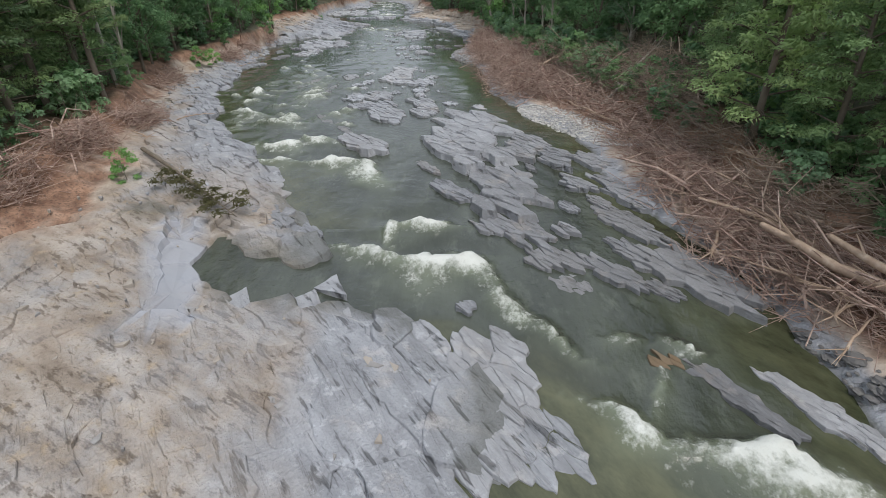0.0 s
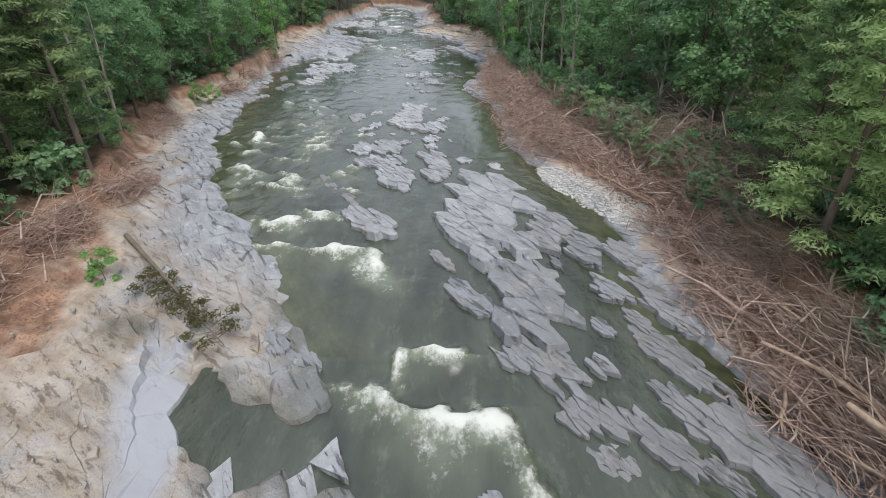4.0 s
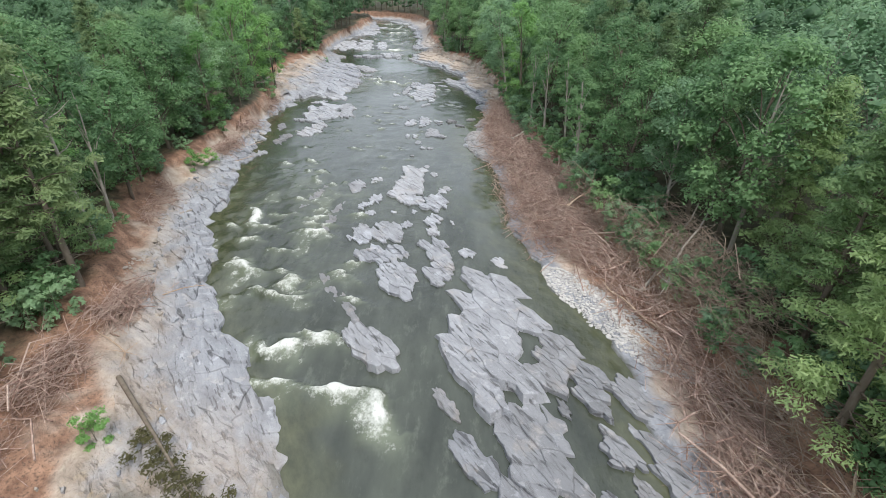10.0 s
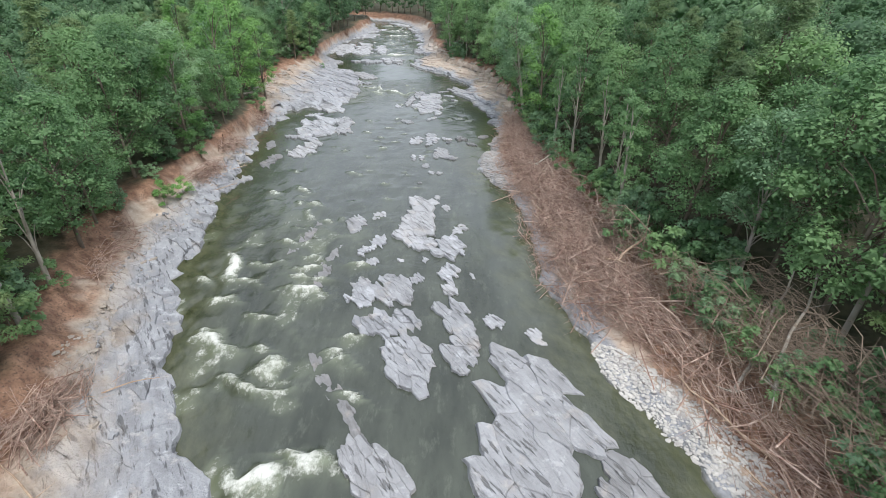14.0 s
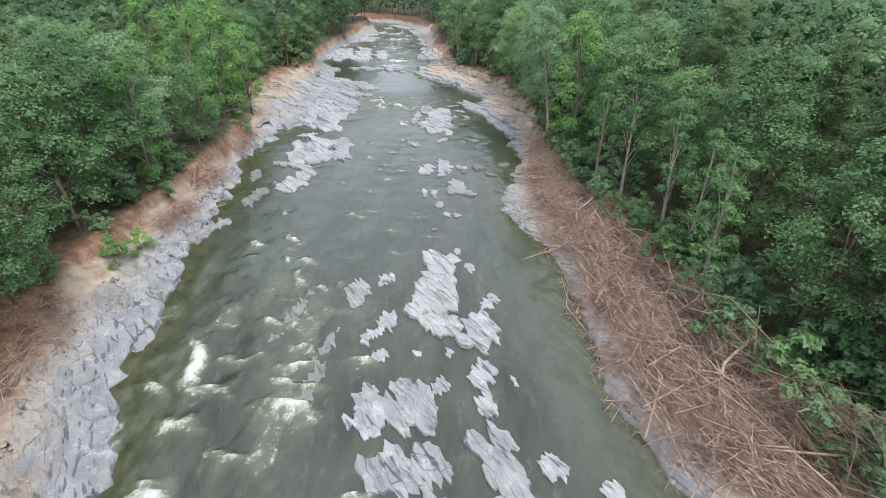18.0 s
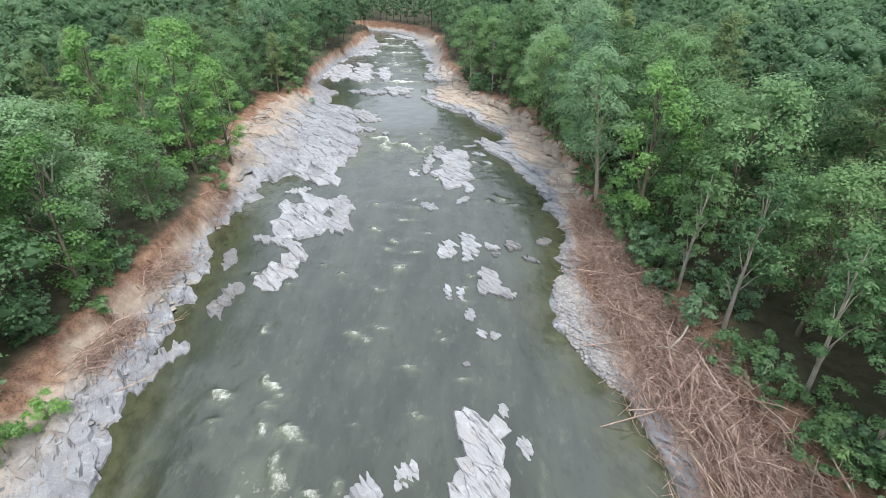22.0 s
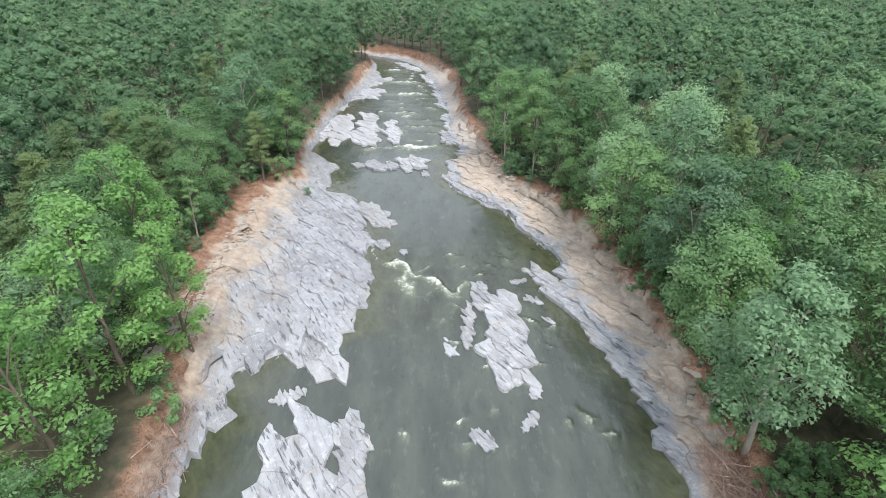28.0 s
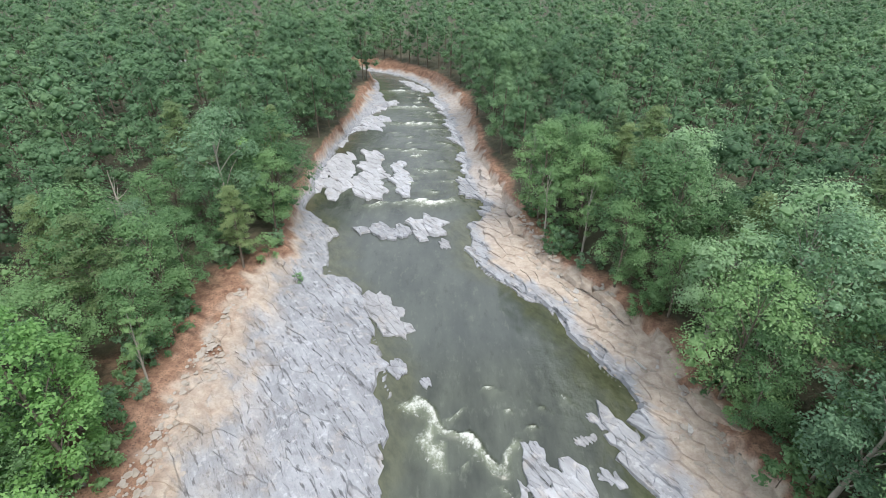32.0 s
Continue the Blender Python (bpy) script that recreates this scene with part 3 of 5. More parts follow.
    crest(3.4, 12.4, 4.4, 11.4, 0.6, 0.4, 0.25)
    crest(5.4, 12.4, 6.4, 12.0, 0.4, 0.4, 0.25)
    for k in range(26):
        a, b = rr.uniform(-21, -8), rr.uniform(29, 52)
        if a > -15 + 0.55 * (33 - b) - 4 and a > left_of(b) + 1:
            w = rr.uniform(0.5, 1.5)
            crest(a, b, a + w, b - rr.uniform(-0.2, 0.7), rr.uniform(0.55, 0.9), rr.uniform(0.3, 0.8), rr.uniform(0.2, 0.35))
    for k in range(60):
        b = rr.uniform(54, 108)
        a = left_of(b) + rr.uniform(0.15, 0.9) * (right_of(b) - left_of(b))
        crest(a, b, a + rr.uniform(0.2, 0.9), b - rr.uniform(-0.2, 0.5), rr.uniform(0.4, 0.65), 0.4, 0.2)
    for k in range(40):
        b = rr.uniform(144, 212)
        a = left_of(b) + rr.uniform(0.3, 0.9) * (right_of(b) - left_of(b))
        crest(a, b, a + rr.uniform(0.8, 3.0), b - rr.uniform(-0.3, 0.5), rr.uniform(0.5, 0.8), 0.7, 0.3)
    rough = smooth(0.55, 0.72, fbm(x * 0.55, y * 0.4, 71, 4)) * (smooth(22, 28, y) * (1 - smooth(48, 66, y)) * (1 - smooth(-12, -6, x)) + 0.5 * smooth(140, 146, y))
    foam = np.maximum(foam, 0.3 * rough)
    lift += 0.2 * (fbm(x * 0.9, y * 0.6, 72, 3) - 0.5) * (0.35 + smooth(20, 26, y) * (1 - smooth(50, 70, y)) * (1 - smooth(-12, -4, x)))
    return lift, foam


def build_water():
    def sheet(xs, ys):
        X, Y = np.meshgrid(xs, ys, indexing="ij")
        lift, foam = rapids(X, Y)
        Z = level(Y) + lift
        inside = (X > np.minimum(left_of(Y) - 2.2, np.where((Y > 16) & (Y < 20), -11.2, 99))) & (X < right_of(Y) + 2.2)
        F = grid_faces(len(xs), len(ys))
        F = F[inside.ravel()[F].any(1)]
        used, F = np.unique(F, return_inverse=True)
        F = F.reshape(-1, 4)
        dd = np.minimum(X - left_of(Y), right_of(Y) - X)
        shoal = np.clip((1 - smooth(0.2, 4.2, dd + 3.5 * (fbm(X * 0.6, Y * 0.6, 81, 4) - 0.5))) * 0.75, 0, 1)
        flat = (1 - smooth(9.5, 11.5, Y)) * (1 - smooth(4.2, 6.0, X + 0.5 * (Y - 8)))
        shoal = shoal * (1 - 0.85 * ((X > -12) & (X < -1) & (Y > 13.2) & (Y < 20)))
        shoal = np.maximum(shoal, flat)
        # still stretches: flatter ripples, and sky sheen mixed into the water's colour
        calm_sheen = smooth(108, 116, Y) * (1 - smooth(136, 141, Y)) + 0.7 * smooth(52, 60, Y) * (1 - smooth(92, 100, Y)) + smooth(0, 3, X + 0.12 * (Y - 40)) * smooth(38, 44, Y) * (1 - smooth(56, 62, Y))
        calm_sheen = np.clip(calm_sheen, 0, 1)
        pick = lambda a: np.broadcast_to(a, X.shape).ravel()[used]
        return np.stack([pick(X), pick(Y), pick(Z)], -1), F, pick(foam), pick(shoal), pick(calm_sheen)

    near = sheet(np.arange(-30, 15.01, 0.25), np.arange(-14, 128.01, 0.25))
    far = sheet(np.arange(-95, 10.01, 0.8), np.arange(128, 254.01, 0.8))
    V, F = joined([near[:2], far[:2]])
    me = mesh_of("water", V, F, WATER, {"foam": np.concatenate([near[2], far[2]]), "shoal": np.concatenate([near[3], far[3]]), "calm_sheen": np.concatenate([near[4], far[4]])}, flat=False)
    tagged(new("water", me), "murky olive-green river water with white rapids", "river", kind="structure")


build_ground()
build_water()


# ---- broken slate plates, the make-up of every outcrop ----
def cell_outlines(seeds, wide):
    """The outline of each seed's own ground, in a plan where the plates are as long as wide: lists of corners."""
    out = []
    for k, c in enumerate(seeds):
        gap = seeds - c
        far = np.hypot(gap[:, 0], gap[:, 1])
        ring = [(-wide, -wide), (wide, -wide), (wide, wide), (-wide, wide)]
        for j in np.argsort(far)[1:15]:
            gx, gy, half = gap[j, 0], gap[j, 1], far[j] ** 2 / 2
            side = [half - (px * gx + py * gy) for px, py in ring]
            if min(side) >= 0:
                continue
            cut = []
            for i, (px, py) in enumerate(ring):
                s0, s1 = side[i - 1], side[i]
                if (s0 < 0) != (s1 < 0):
                    qx, qy = ring[i - 1]
                    w = s0 / (s0 - s1)
                    cut.append((qx + (px - qx) * w, qy + (py - qy) * w))
                if s1 >= 0:
                    cut.append((px, py))
            ring = cut
        out.append(np.array(ring) + c)
    return out


def split_edges(ring, step):
    """The outline with corners added along its long edges."""
    out = []
    for a, b in zip(ring, np.roll(ring, -1, axis=0)):
        n = max(1, int(round(np.hypot(*(b - a)) / step)))
        out += [a + (b - a) * k / n for k in range(n)]
    return np.array(out)


def plate_solid(ring, top, low, mid, inset=0.05):
    """Corners and triangles of one plate: a top with a worn edge, and broken sides down to low."""
    n = len(ring)
    inner = ring + (mid - ring) * np.minimum(0.3, inset / (np.linalg.norm(ring - mid, axis=1, keepdims=True) + 1e-6))
    V = np.concatenate([np.column_stack([inner, top]), np.column_stack([ring, top - 0.5 * inset]), np.column_stack([ring + (ring - mid) * 0.2, low]), [[*mid, top.mean()]]])
    i = np.arange(n)
    j = (i + 1) % n
    F = np.concatenate([np.stack([i, j, np.full(n, 3 * n)], -1)] + [np.concatenate([np.stack([a + i, b + i, b + j], -1), np.stack([a + i, b + j, a + j], -1)]) for a, b in ((0, n), (n, 2 * n))])
    return V, F


def to_plan(al, ac):
    return al * ALONG[0] + ac * ACROSS[0], al * ALONG[1] + ac * ACROSS[1]


def frayed(x, y, much, scale=2.2):
    """The same small shift for the same place, so that the edges of neighbours meet."""
    return x + much * (fbm(x * scale, y * scale, 811, 3) - 0.5) + 0.3 * much * (fbm(x * scale * 5, y * scale * 5, 813, 2) - 0.5), y + much * (fbm(x * scale, y * scale, 822, 3) - 0.5)


def jittered(lo, hi, low, high, size, rg, loose=0.42):
    """Seeds on a loose lattice over a stretch of the plan, in plate lengths."""
    a, b = np.meshgrid(np.arange(lo, hi, size), np.arange(low, high, size), indexing="ij")
    a = a + 0.5 * size * (np.arange(a.shape[1])[None, :] % 2)
    spots = np.stack([a.ravel(), b.ravel()], -1) + rg.uniform(-loose, loose, (a.size, 2)) * size
    return spots[rg.uniform(size=len(spots)) > 0.3]


# ---- rock slabs that stand in the river ----
def slab(x, y, length, width, turn, tall=0.45, seed=0, mat=None, name="rock_slab", label="layered grey slate slab rising out of the river", tilt=0.25, rough=0.25):
    """A weathered slate outcrop: plates that lie on one another like shingles, dip across the strike and end in a broken outline."""
    a, b = length / 2 * 1.02, width / 2 * 1.02
    rg = np.random.default_rng(4000 + seed)
    slim = 0.4 if y < 60 else 0.5
    size = min(1.9 if y < 80 else 2.8, max(0.3, 0.3 * width + 0.08 * length / 3)) * (1.0 if name == "rock_slab" else 1.3)
    reach = (math.hypot(a, b) * 1.3 + size)
    c0 = np.array([x * ALONG[0] + y * ALONG[1], x * ACROSS[0] + y * ACROSS[1]])
    seeds = jittered(-reach, reach, -reach / slim, reach / slim, size, rg)
    px, py = to_plan(c0[0] + seeds[:, 0], c0[1] + seeds[:, 1] * slim)
    c, s = math.cos(radians(turn)), math.sin(radians(turn))
    U, W = (px - x) * c + (py - y) * s, -(px - x) * s + (py - y) * c
    near = (np.abs(U) < a * 1.5 + 2 * size) & (np.abs(W) < b * 1.6 + 2 * size)
    seeds, px, py, U, W = seeds[near], px[near], py[near], U[near], W[near]
    r = (np.abs(U / a) ** 2.6 + np.abs(W / b) ** 2.6) ** (1 / 2.6)
    q = min(2.4, max(0.42, 1.7 / width))
    out = fbm(seeds[:, 0] * q * 0.55, seeds[:, 1] * slim * q * 1.35, 100 + seed, 4) - 0.5
    edge = 1 - r + rough * 2.8 * out
    kept = edge * min(a, b) > 0.16 * size
    kept[np.argmin(r)] = True
    pieces = []
    rings = cell_outlines(seeds, 2.2 * size)
    fray = 0.34 * size
    for k in np.flatnonzero(kept):
        ring = split_edges(rings[k] * (1, slim), max(0.14, 0.2 * size))
        mid = ring.mean(axis=0)
        rim = min(1.0, max(edge[k], 0.0) / 0.3)
        high = 0.46 * tall * (0.3 + 0.6 * rim ** 0.7 + 0.5 * tilt * W[k] / b + rg.uniform(-0.1, 0.13))
        dip = rg.normal(0.075, 0.04) * min(1.0, tall / 0.4)
        top = np.maximum(0.03, high) - dip * (ring[:, 1] - mid[1]) + rg.normal(0, 0.03) * (ring[:, 0] - mid[0])
        gx, gy = to_plan(c0[0] + ring[:, 0], c0[1] + ring[:, 1])
        gx, gy = frayed(gx, gy, fray, 1.5 / max(0.35, size))
        flat = np.stack([gx - x, gy - y], -1)
        top = top + 0.06 * min(size, 1.5) * (fbm(gx * 1.6, gy * 1.6, 500, 2) - 0.5)
        pieces.append(plate_solid(flat, np.maximum(top, -0.02), np.full(len(flat), -0.3), flat.mean(axis=0), min(0.06, 0.05 * size)))
    ob = new(name, mesh_of(name, *joined(pieces), mat or (SLATE if y > 30 or y < 13 else WET_SLATE)))
    ob.location = (x, y, float(level(y)) - 0.03)
    tagged(ob, label, "rock", "rocks in the river")
    return ob


SHELF = "blue-grey slate slab at the tip of the near shelf"
DRY = "pale grey slate slab, dry on top, in the river"
EDGE = "bleached pale slate ledge along the far bank"
WETR = "dark wet slate ridge at the water's edge"


def stretch_near():
    slab(1.6, 32.7, 12.4, 5.6, 85, 0.7, 1, rough=0.2)
    slab(-5.5, 31.2, 5.0, 2.4, 135, 0.6, 2, rough=0.14)
    slab(5.1, 30.0, 4.8, 2.2, 72, 0.6, 3)
    slab(6.8, 28.0, 4.0, 1.9, 88, 0.6, 4)
    slab(8.8, 27.6, 3.2, 1.8, 112, 0.5, 5)
    slab(7.2, 24.4, 2.9, 1.6, 105, 0.6, 6)
    slab(3.3, 24.2, 6.8, 4.2, 95, 0.6, 7)
    slab(0.3, 23.9, 4.2, 1.7, 126, 0.45, 8)
    slab(9.6, 23.2, 5.0, 1.9, 116, 0.6, 9)
    slab(-4.6, 38.2, 5.2, 2.8, 97, 0.5, 10)
    slab(-1.7, 38.8, 5.4, 2.2, 76, 0.5, 11)
    slab(2.8, 19.5, 3.9, 2.6, 150, 0.5, 12)
    slab(5.4, 19.5, 1.5, 1.0, 115, 0.5, 13, name="boulder", label="rounded grey boulder in the river", tilt=0.1)
    slab(4.7, 17.0, 3.5, 1.5, 165, 0.4, 14, DARK_SLATE)
    slab(6.7, 15.7, 2.2, 1.8, 125, 0.55, 15, DARK_SLATE)
    slab(7.7, 18.1, 1.5, 1.3, 118, 0.4, 16, DARK_SLATE)
    slab(8.4, 16.9, 3.0, 1.4, 115, 0.4, 17, DARK_SLATE)
    slab(9.9, 15.2, 5.2, 3.0, 122, 0.7, 18, DARK_SLATE, label=WETR)
    slab(8.6, 19.9, 4.2, 1.7, 118, 0.45, 19, DARK_SLATE, label=WETR)
    slab(4.9, 15.4, 1.8, 1.2, 139, 0.1, 20, DARK_SLATE)
    slab(8.2, 14.7, 1.5, 0.9, 130, 0.3, 21, DARK_SLATE)
    slab(0.6, 13.8, 1.1, 0.7, 175, 0.4, 22, name="boulder", label="rounded grey boulder in the river", tilt=0.1)
    slab(1.4, 10.7, 4.8, 2.6, 108, 0.3, 121, rough=0.14, label=SHELF)
    slab(-1.1, 11.6, 3.4, 2.4, 100, 0.4, 122, rough=0.14, label=SHELF)
    slab(2.6, 8.2, 3.0, 1.8, 115, 0.12, 123, rough=0.2, label=SHELF)
    slab(0.2, 8.6, 4.4, 3.0, 115, 0.35, 124, rough=0.14, label=SHELF)
    slab(10.3, 8.9, 4.6, 1.0, 118, 0.2, 23, label="pale slate ridge half under the stream")
    slab(8.3, 9.6, 3.6, 0.8, 120, 0.04, 24, DARK_SLATE, label="dark slate ridge just under the stream")
    slab(6.7, 10.9, 1.2, 0.8, 20, 0.1, 25, BROWN_STONE, name="boulder", label="brown boulder awash in the stream", tilt=0.1)
    slab(2.3, 29.0, 1.6, 1.0, 130, 0.3, 26, DARK_SLATE)
    slab(-1.0, 27.0, 2.6, 0.8, 120, 0.22, 27, DARK_SLATE)
    slab(5.0, 26.8, 1.0, 0.6, 100, 0.3, 28, DARK_SLATE)
    slab(6.2, 21.8, 1.5, 0.8, 110, 0.35, 29)
    slab(7.9, 22.2, 2.2, 0.8, 118, 0.4, 30, DARK_SLATE)
    slab(-7.5, 34.6, 4.6, 0.7, 118, 0.04, 31, DARK_SLATE)
    slab(-9.2, 36.8, 4.0, 0.8, 118, 0.04, 32, DARK_SLATE)
    slab(-12.0, 25.8, 2.6, 1.4, 100, 0.5, 33)
    slab(-9.2, 22.0, 5.2, 2.0, 118, 0.55, 34)
    slab(-6.9, 20.2, 3.0, 0.9, 135, 0.3, 35)
    slab(-7.4, 44.6, 3.4, 1.8, 170, 0.35, 36)
    slab(2.9, 40.2, 1.6, 1.0, 90, 0.2, 37, PALE_SLATE)
    slab(0.5, 41.5, 1.7, 1.2, 87, 0.3, 38, PALE_SLATE, label=DRY)


def stretch_middle():
    slab(-8.2, 44.2, 2.4, 1.8, 175, 0.4, 40, PALE_SLATE, label=DRY)
    slab(-6.0, 45.0, 3.9, 2.4, 95, 0.45, 41)
    slab(-5.9, 41.6, 4.0, 2.2, 17, 0.4, 42)
    slab(-2.0, 41.8, 3.4, 2.3, 97, 0.45, 43)
    slab(-4.8, 55.6, 8.4, 3.4, 79, 0.5, 44, PALE_SLATE, label=DRY, rough=0.34)
    slab(-2.1, 50.8, 3.5, 2.6, 90, 0.5, 45, PALE_SLATE, label=DRY)
    slab(-4.3, 51.2, 2.6, 1.7, 89, 0.4, 46, PALE_SLATE, label=DRY)
    slab(-10.3, 54.6, 3.2, 1.5, 93, 0.35, 47)
    slab(-8.6, 56.0, 1.6, 0.9, 70, 0.3, 48, PALE_SLATE)
    slab(-8.0, 51.6, 2.0, 1.3, 75, 0.3, 49, PALE_SLATE)
    slab(-8.9, 50.1, 1.4, 1.0, 51, 0.3, 50, PALE_SLATE)
    slab(-8.1, 48.4, 1.3, 0.9, 56, 0.3, 51, PALE_SLATE)
    slab(-8.3, 45.9, 1.1, 0.9, 97, 0.25, 52)
    slab(-2.3, 47.1, 2.4, 1.3, 77, 0.35, 53, PALE_SLATE)
    slab(-2.3, 45.0, 1.7, 1.1, 96, 0.35, 54, PALE_SLATE)
    slab(-4.6, 46.2, 1.3, 0.8, 91, 0.3, 55)
    slab(-0.6, 46.6, 1.0, 0.5, 93, 0.2, 56, PALE_SLATE)
    slab(-6.0, 48.6, 0.9, 0.6, 94, 0.2, 57, PALE_SLATE)
    slab(-4.1, 48.7, 0.9, 0.6, 92, 0.2, 58, PALE_SLATE)
    slab(-1.4, 53.6, 1.9, 0.8, 60, 0.25, 59, PALE_SLATE)
    slab(-2.6, 57.6, 1.2, 0.7, 80, 0.25, 60, PALE_SLATE)
    slab(-3.4, 60.0, 1.4, 0.5, 85, 0.15, 61)
    slab(-14.0, 52.4, 6.0, 0.8, 75, 0.08, 62, DARK_SLATE, label="dark slate ridge just under the stream")
    slab(-11.4, 47.8, 7.0, 0.9, 84, 0.06, 63, DARK_SLATE, label="dark slate ridge just under the stream")
    slab(-19.7, 74.0, 7.4, 2.6, 66, 0.45, 64, PALE_SLATE, label=DRY, rough=0.16)
    slab(-20.8, 78.1, 5.8, 1.9, 165, 0.45, 65)
    slab(-20.3, 83.2, 9.6, 6.6, 100, 0.6, 66, PALE_SLATE, label="broad pale slate shelf in the river", rough=0.13)
    slab(-16.9, 84.0, 9.2, 2.4, 98, 0.45, 67, rough=0.18)
    slab(-22.3, 89.0, 3.0, 1.4, 20, 0.3, 68, PALE_SLATE)
    slab(-6.4, 77.0, 3.5, 1.6, 83, 0.35, 69, PALE_SLATE, label=DRY)
    slab(-4.5, 77.6, 5.4, 1.6, 87, 0.4, 70, PALE_SLATE, label=DRY)
    slab(-3.1, 72.3, 3.8, 2.2, 87, 0.4, 71)
    slab(-2.0, 70.7, 1.7, 1.2, 136, 0.4, 72)
    slab(-0.7, 77.7, 1.7, 1.3, 146, 0.55, 73, DARK_SLATE, "boulder", "dark boulder in the river", 0.1)
    slab(0.6, 75.3, 1.5, 0.9, 137, 0.45, 74, DARK_SLATE, "boulder", "dark boulder in the river", 0.1)
    slab(-2.5, 77.5, 1.3, 0.9, 0, 0.4, 75, PALE_SLATE, "boulder", "pale boulder in the river", 0.1)
    slab(-2.3, 76.2, 0.9, 0.7, 20, 0.3, 76, DARK_SLATE, "boulder", "dark boulder in the river", 0.1)
    slab(2.2, 78.4, 1.6, 0.8, 30, 0.35, 77, DARK_SLATE, "boulder", "dark boulder in the river", 0.1)
    slab(-6.4, 71.0, 2.2, 0.6, 92, 0.25, 78, PALE_SLATE)
    slab(-5.4, 70.7, 1.9, 0.6, 92, 0.25, 79, PALE_SLATE)
    slab(-4.9, 68.2, 1.4, 0.9, 100, 0.3, 80)
    slab(-4.2, 66.2, 1.1, 0.7, 80, 0.3, 81, PALE_SLATE)
    slab(-3.4, 66.0, 0.9, 0.6, 80, 0.25, 82)
    slab(-5.4, 63.4, 0.9, 0.5, 60, 0.2, 83, DARK_SLATE)
    slab(-22.6, 70.2, 5.5, 1.3, 80, 0.3, 84, DARK_SLATE, label=WETR)
    slab(-24.4, 75.4, 3.4, 1.2, 100, 0.25, 85, DARK_SLATE, label=WETR)
    slab(-24.2, 63.2, 5.0, 1.6, 70, 0.35, 86)


def stretch_far():
    slab(-5.4, 95.4, 14.5, 4.0, 86, 0.6, 90, PALE_SLATE, label="long pale slate outcrop in the river", rough=0.12)
    slab(-8.6, 97.2, 7.5, 1.1, 84, 0.35, 91)
    slab(-7.1, 101.2, 5.6, 1.9, 90, 0.4, 92, rough=0.15)
    slab(-8.2, 85.3, 2.2, 1.2, 142, 0.35, 93)
    slab(-4.8, 86.8, 2.4, 1.1, 55, 0.35, 94)
    slab(-3.9, 89.6, 2.2, 1.2, 80, 0.35, 95, PALE_SLATE)
    slab(-10.2, 94.2, 2.4, 1.1, 98, 0.2, 96, PALE_SLATE)
    slab(-21.2, 93.0, 7.0, 4.6, 130, 0.4, 97, PALE_SLATE, label="broken pale slate shelf at the bank", rough=0.5)
    slab(-23.0, 102.0, 19.0, 9.0, 98, 0.65, 98, label="wide flat grey slate shelf against the bank", rough=0.22)
    slab(-24.8, 113.5, 14.0, 9.0, 110, 0.7, 99, label="wide flat grey slate shelf against the bank", rough=0.22)
    slab(-19.0, 117.6, 8.8, 3.4, 120, 0.5, 100)
    slab(-17.4, 110.5, 2.8, 1.6, 90, 0.4, 101)
    slab(-15.0, 109.0, 1.2, 0.8, 90, 0.25, 102)
    slab(-15.6, 134.2, 5.6, 5.4, 100, 0.9, 103, PALE_SLATE, label="rounded pale rock island below the ledge")
    slab(-20.6, 133.6, 7.0, 3.4, 165, 0.7, 104)
    slab(-13.2, 130.8, 2.4, 1.4, 90, 0.4, 105)
    slab(-28.6, 132.5, 5.4, 4.4, 100, 0.8, 106)
    slab(-24.4, 152.0, 21.0, 4.6, 96, 0.5, 107, BLEACHED, label="long pale ledge between the far rapids")
    slab(-29.4, 152.2, 17.0, 5.0, 98, 0.5, 108, BLEACHED, label="long pale ledge between the far rapids")
    slab(-19.6, 150.2, 14.0, 2.8, 98, 0.6, 109, BLEACHED, label="long pale ledge between the far rapids")
    slab(-28.5, 176.0, 16.0, 6.0, 60, 0.5, 110, BLEACHED, label="long pale ledge between the far rapids")
    slab(-26.5, 190.0, 12.0, 5.0, 60, 0.5, 111, BLEACHED, label="long pale ledge between the far rapids")
    slab(-8.0, 128.0, 9.0, 4.0, 100, 0.8, 112, PALE_SLATE, label="grey slate ledge at the tan bank")
    slab(-5.2, 121.5, 4.0, 1.5, 120, 0.4, 113)
    slab(0.4, 101.5, 12.0, 2.4, 112, 0.7, 114, label="layered slate ledge along the tan bank")
    slab(3.6, 92.5, 10.0, 2.0, 108, 0.55, 115, PALE_SLATE, label="layered slate ledge along the tan bank")
    slab(-9.4, 146.0, 8.0, 3.0, 95, 0.7, 116)
    slab(-7.8, 156.0, 15.0, 5.4, 93, 0.5, 130, BLEACHED, label=EDGE, rough=0.2)
    slab(-9.0, 171.0, 17.0, 5.6, 94, 0.5, 131, BLEACHED, label=EDGE, rough=0.2)
    slab(-12.4, 190.0, 16.0, 5.0, 104, 0.5, 132, BLEACHED, label=EDGE, rough=0.2)
    slab(-19.6, 208.0, 14.0, 3.6, 120, 0.45, 133, BLEACHED, label=EDGE, rough=0.2)
    slab(-32.6, 151.0, 16.0, 4.6, 96, 0.55, 134, BLEACHED, label=EDGE, rough=0.2)
    slab(-33.0, 168.0, 14.0, 4.2, 90, 0.5, 135, BLEACHED, label=EDGE, rough=0.2)
    slab(-1.9, 105.4, 2.0, 1.0, 130, 0.3, 117)
    slab(-3.2, 103.6, 2.2, 0.7, 20, 0.25, 118)
    slab(-2.2, 100.6, 2.0, 0.8, 140, 0.25, 119)
    slab(-1.2, 97.6, 1.6, 0.7, 120, 0.2, 120)


stretch_near()
stretch_middle()
stretch_far()


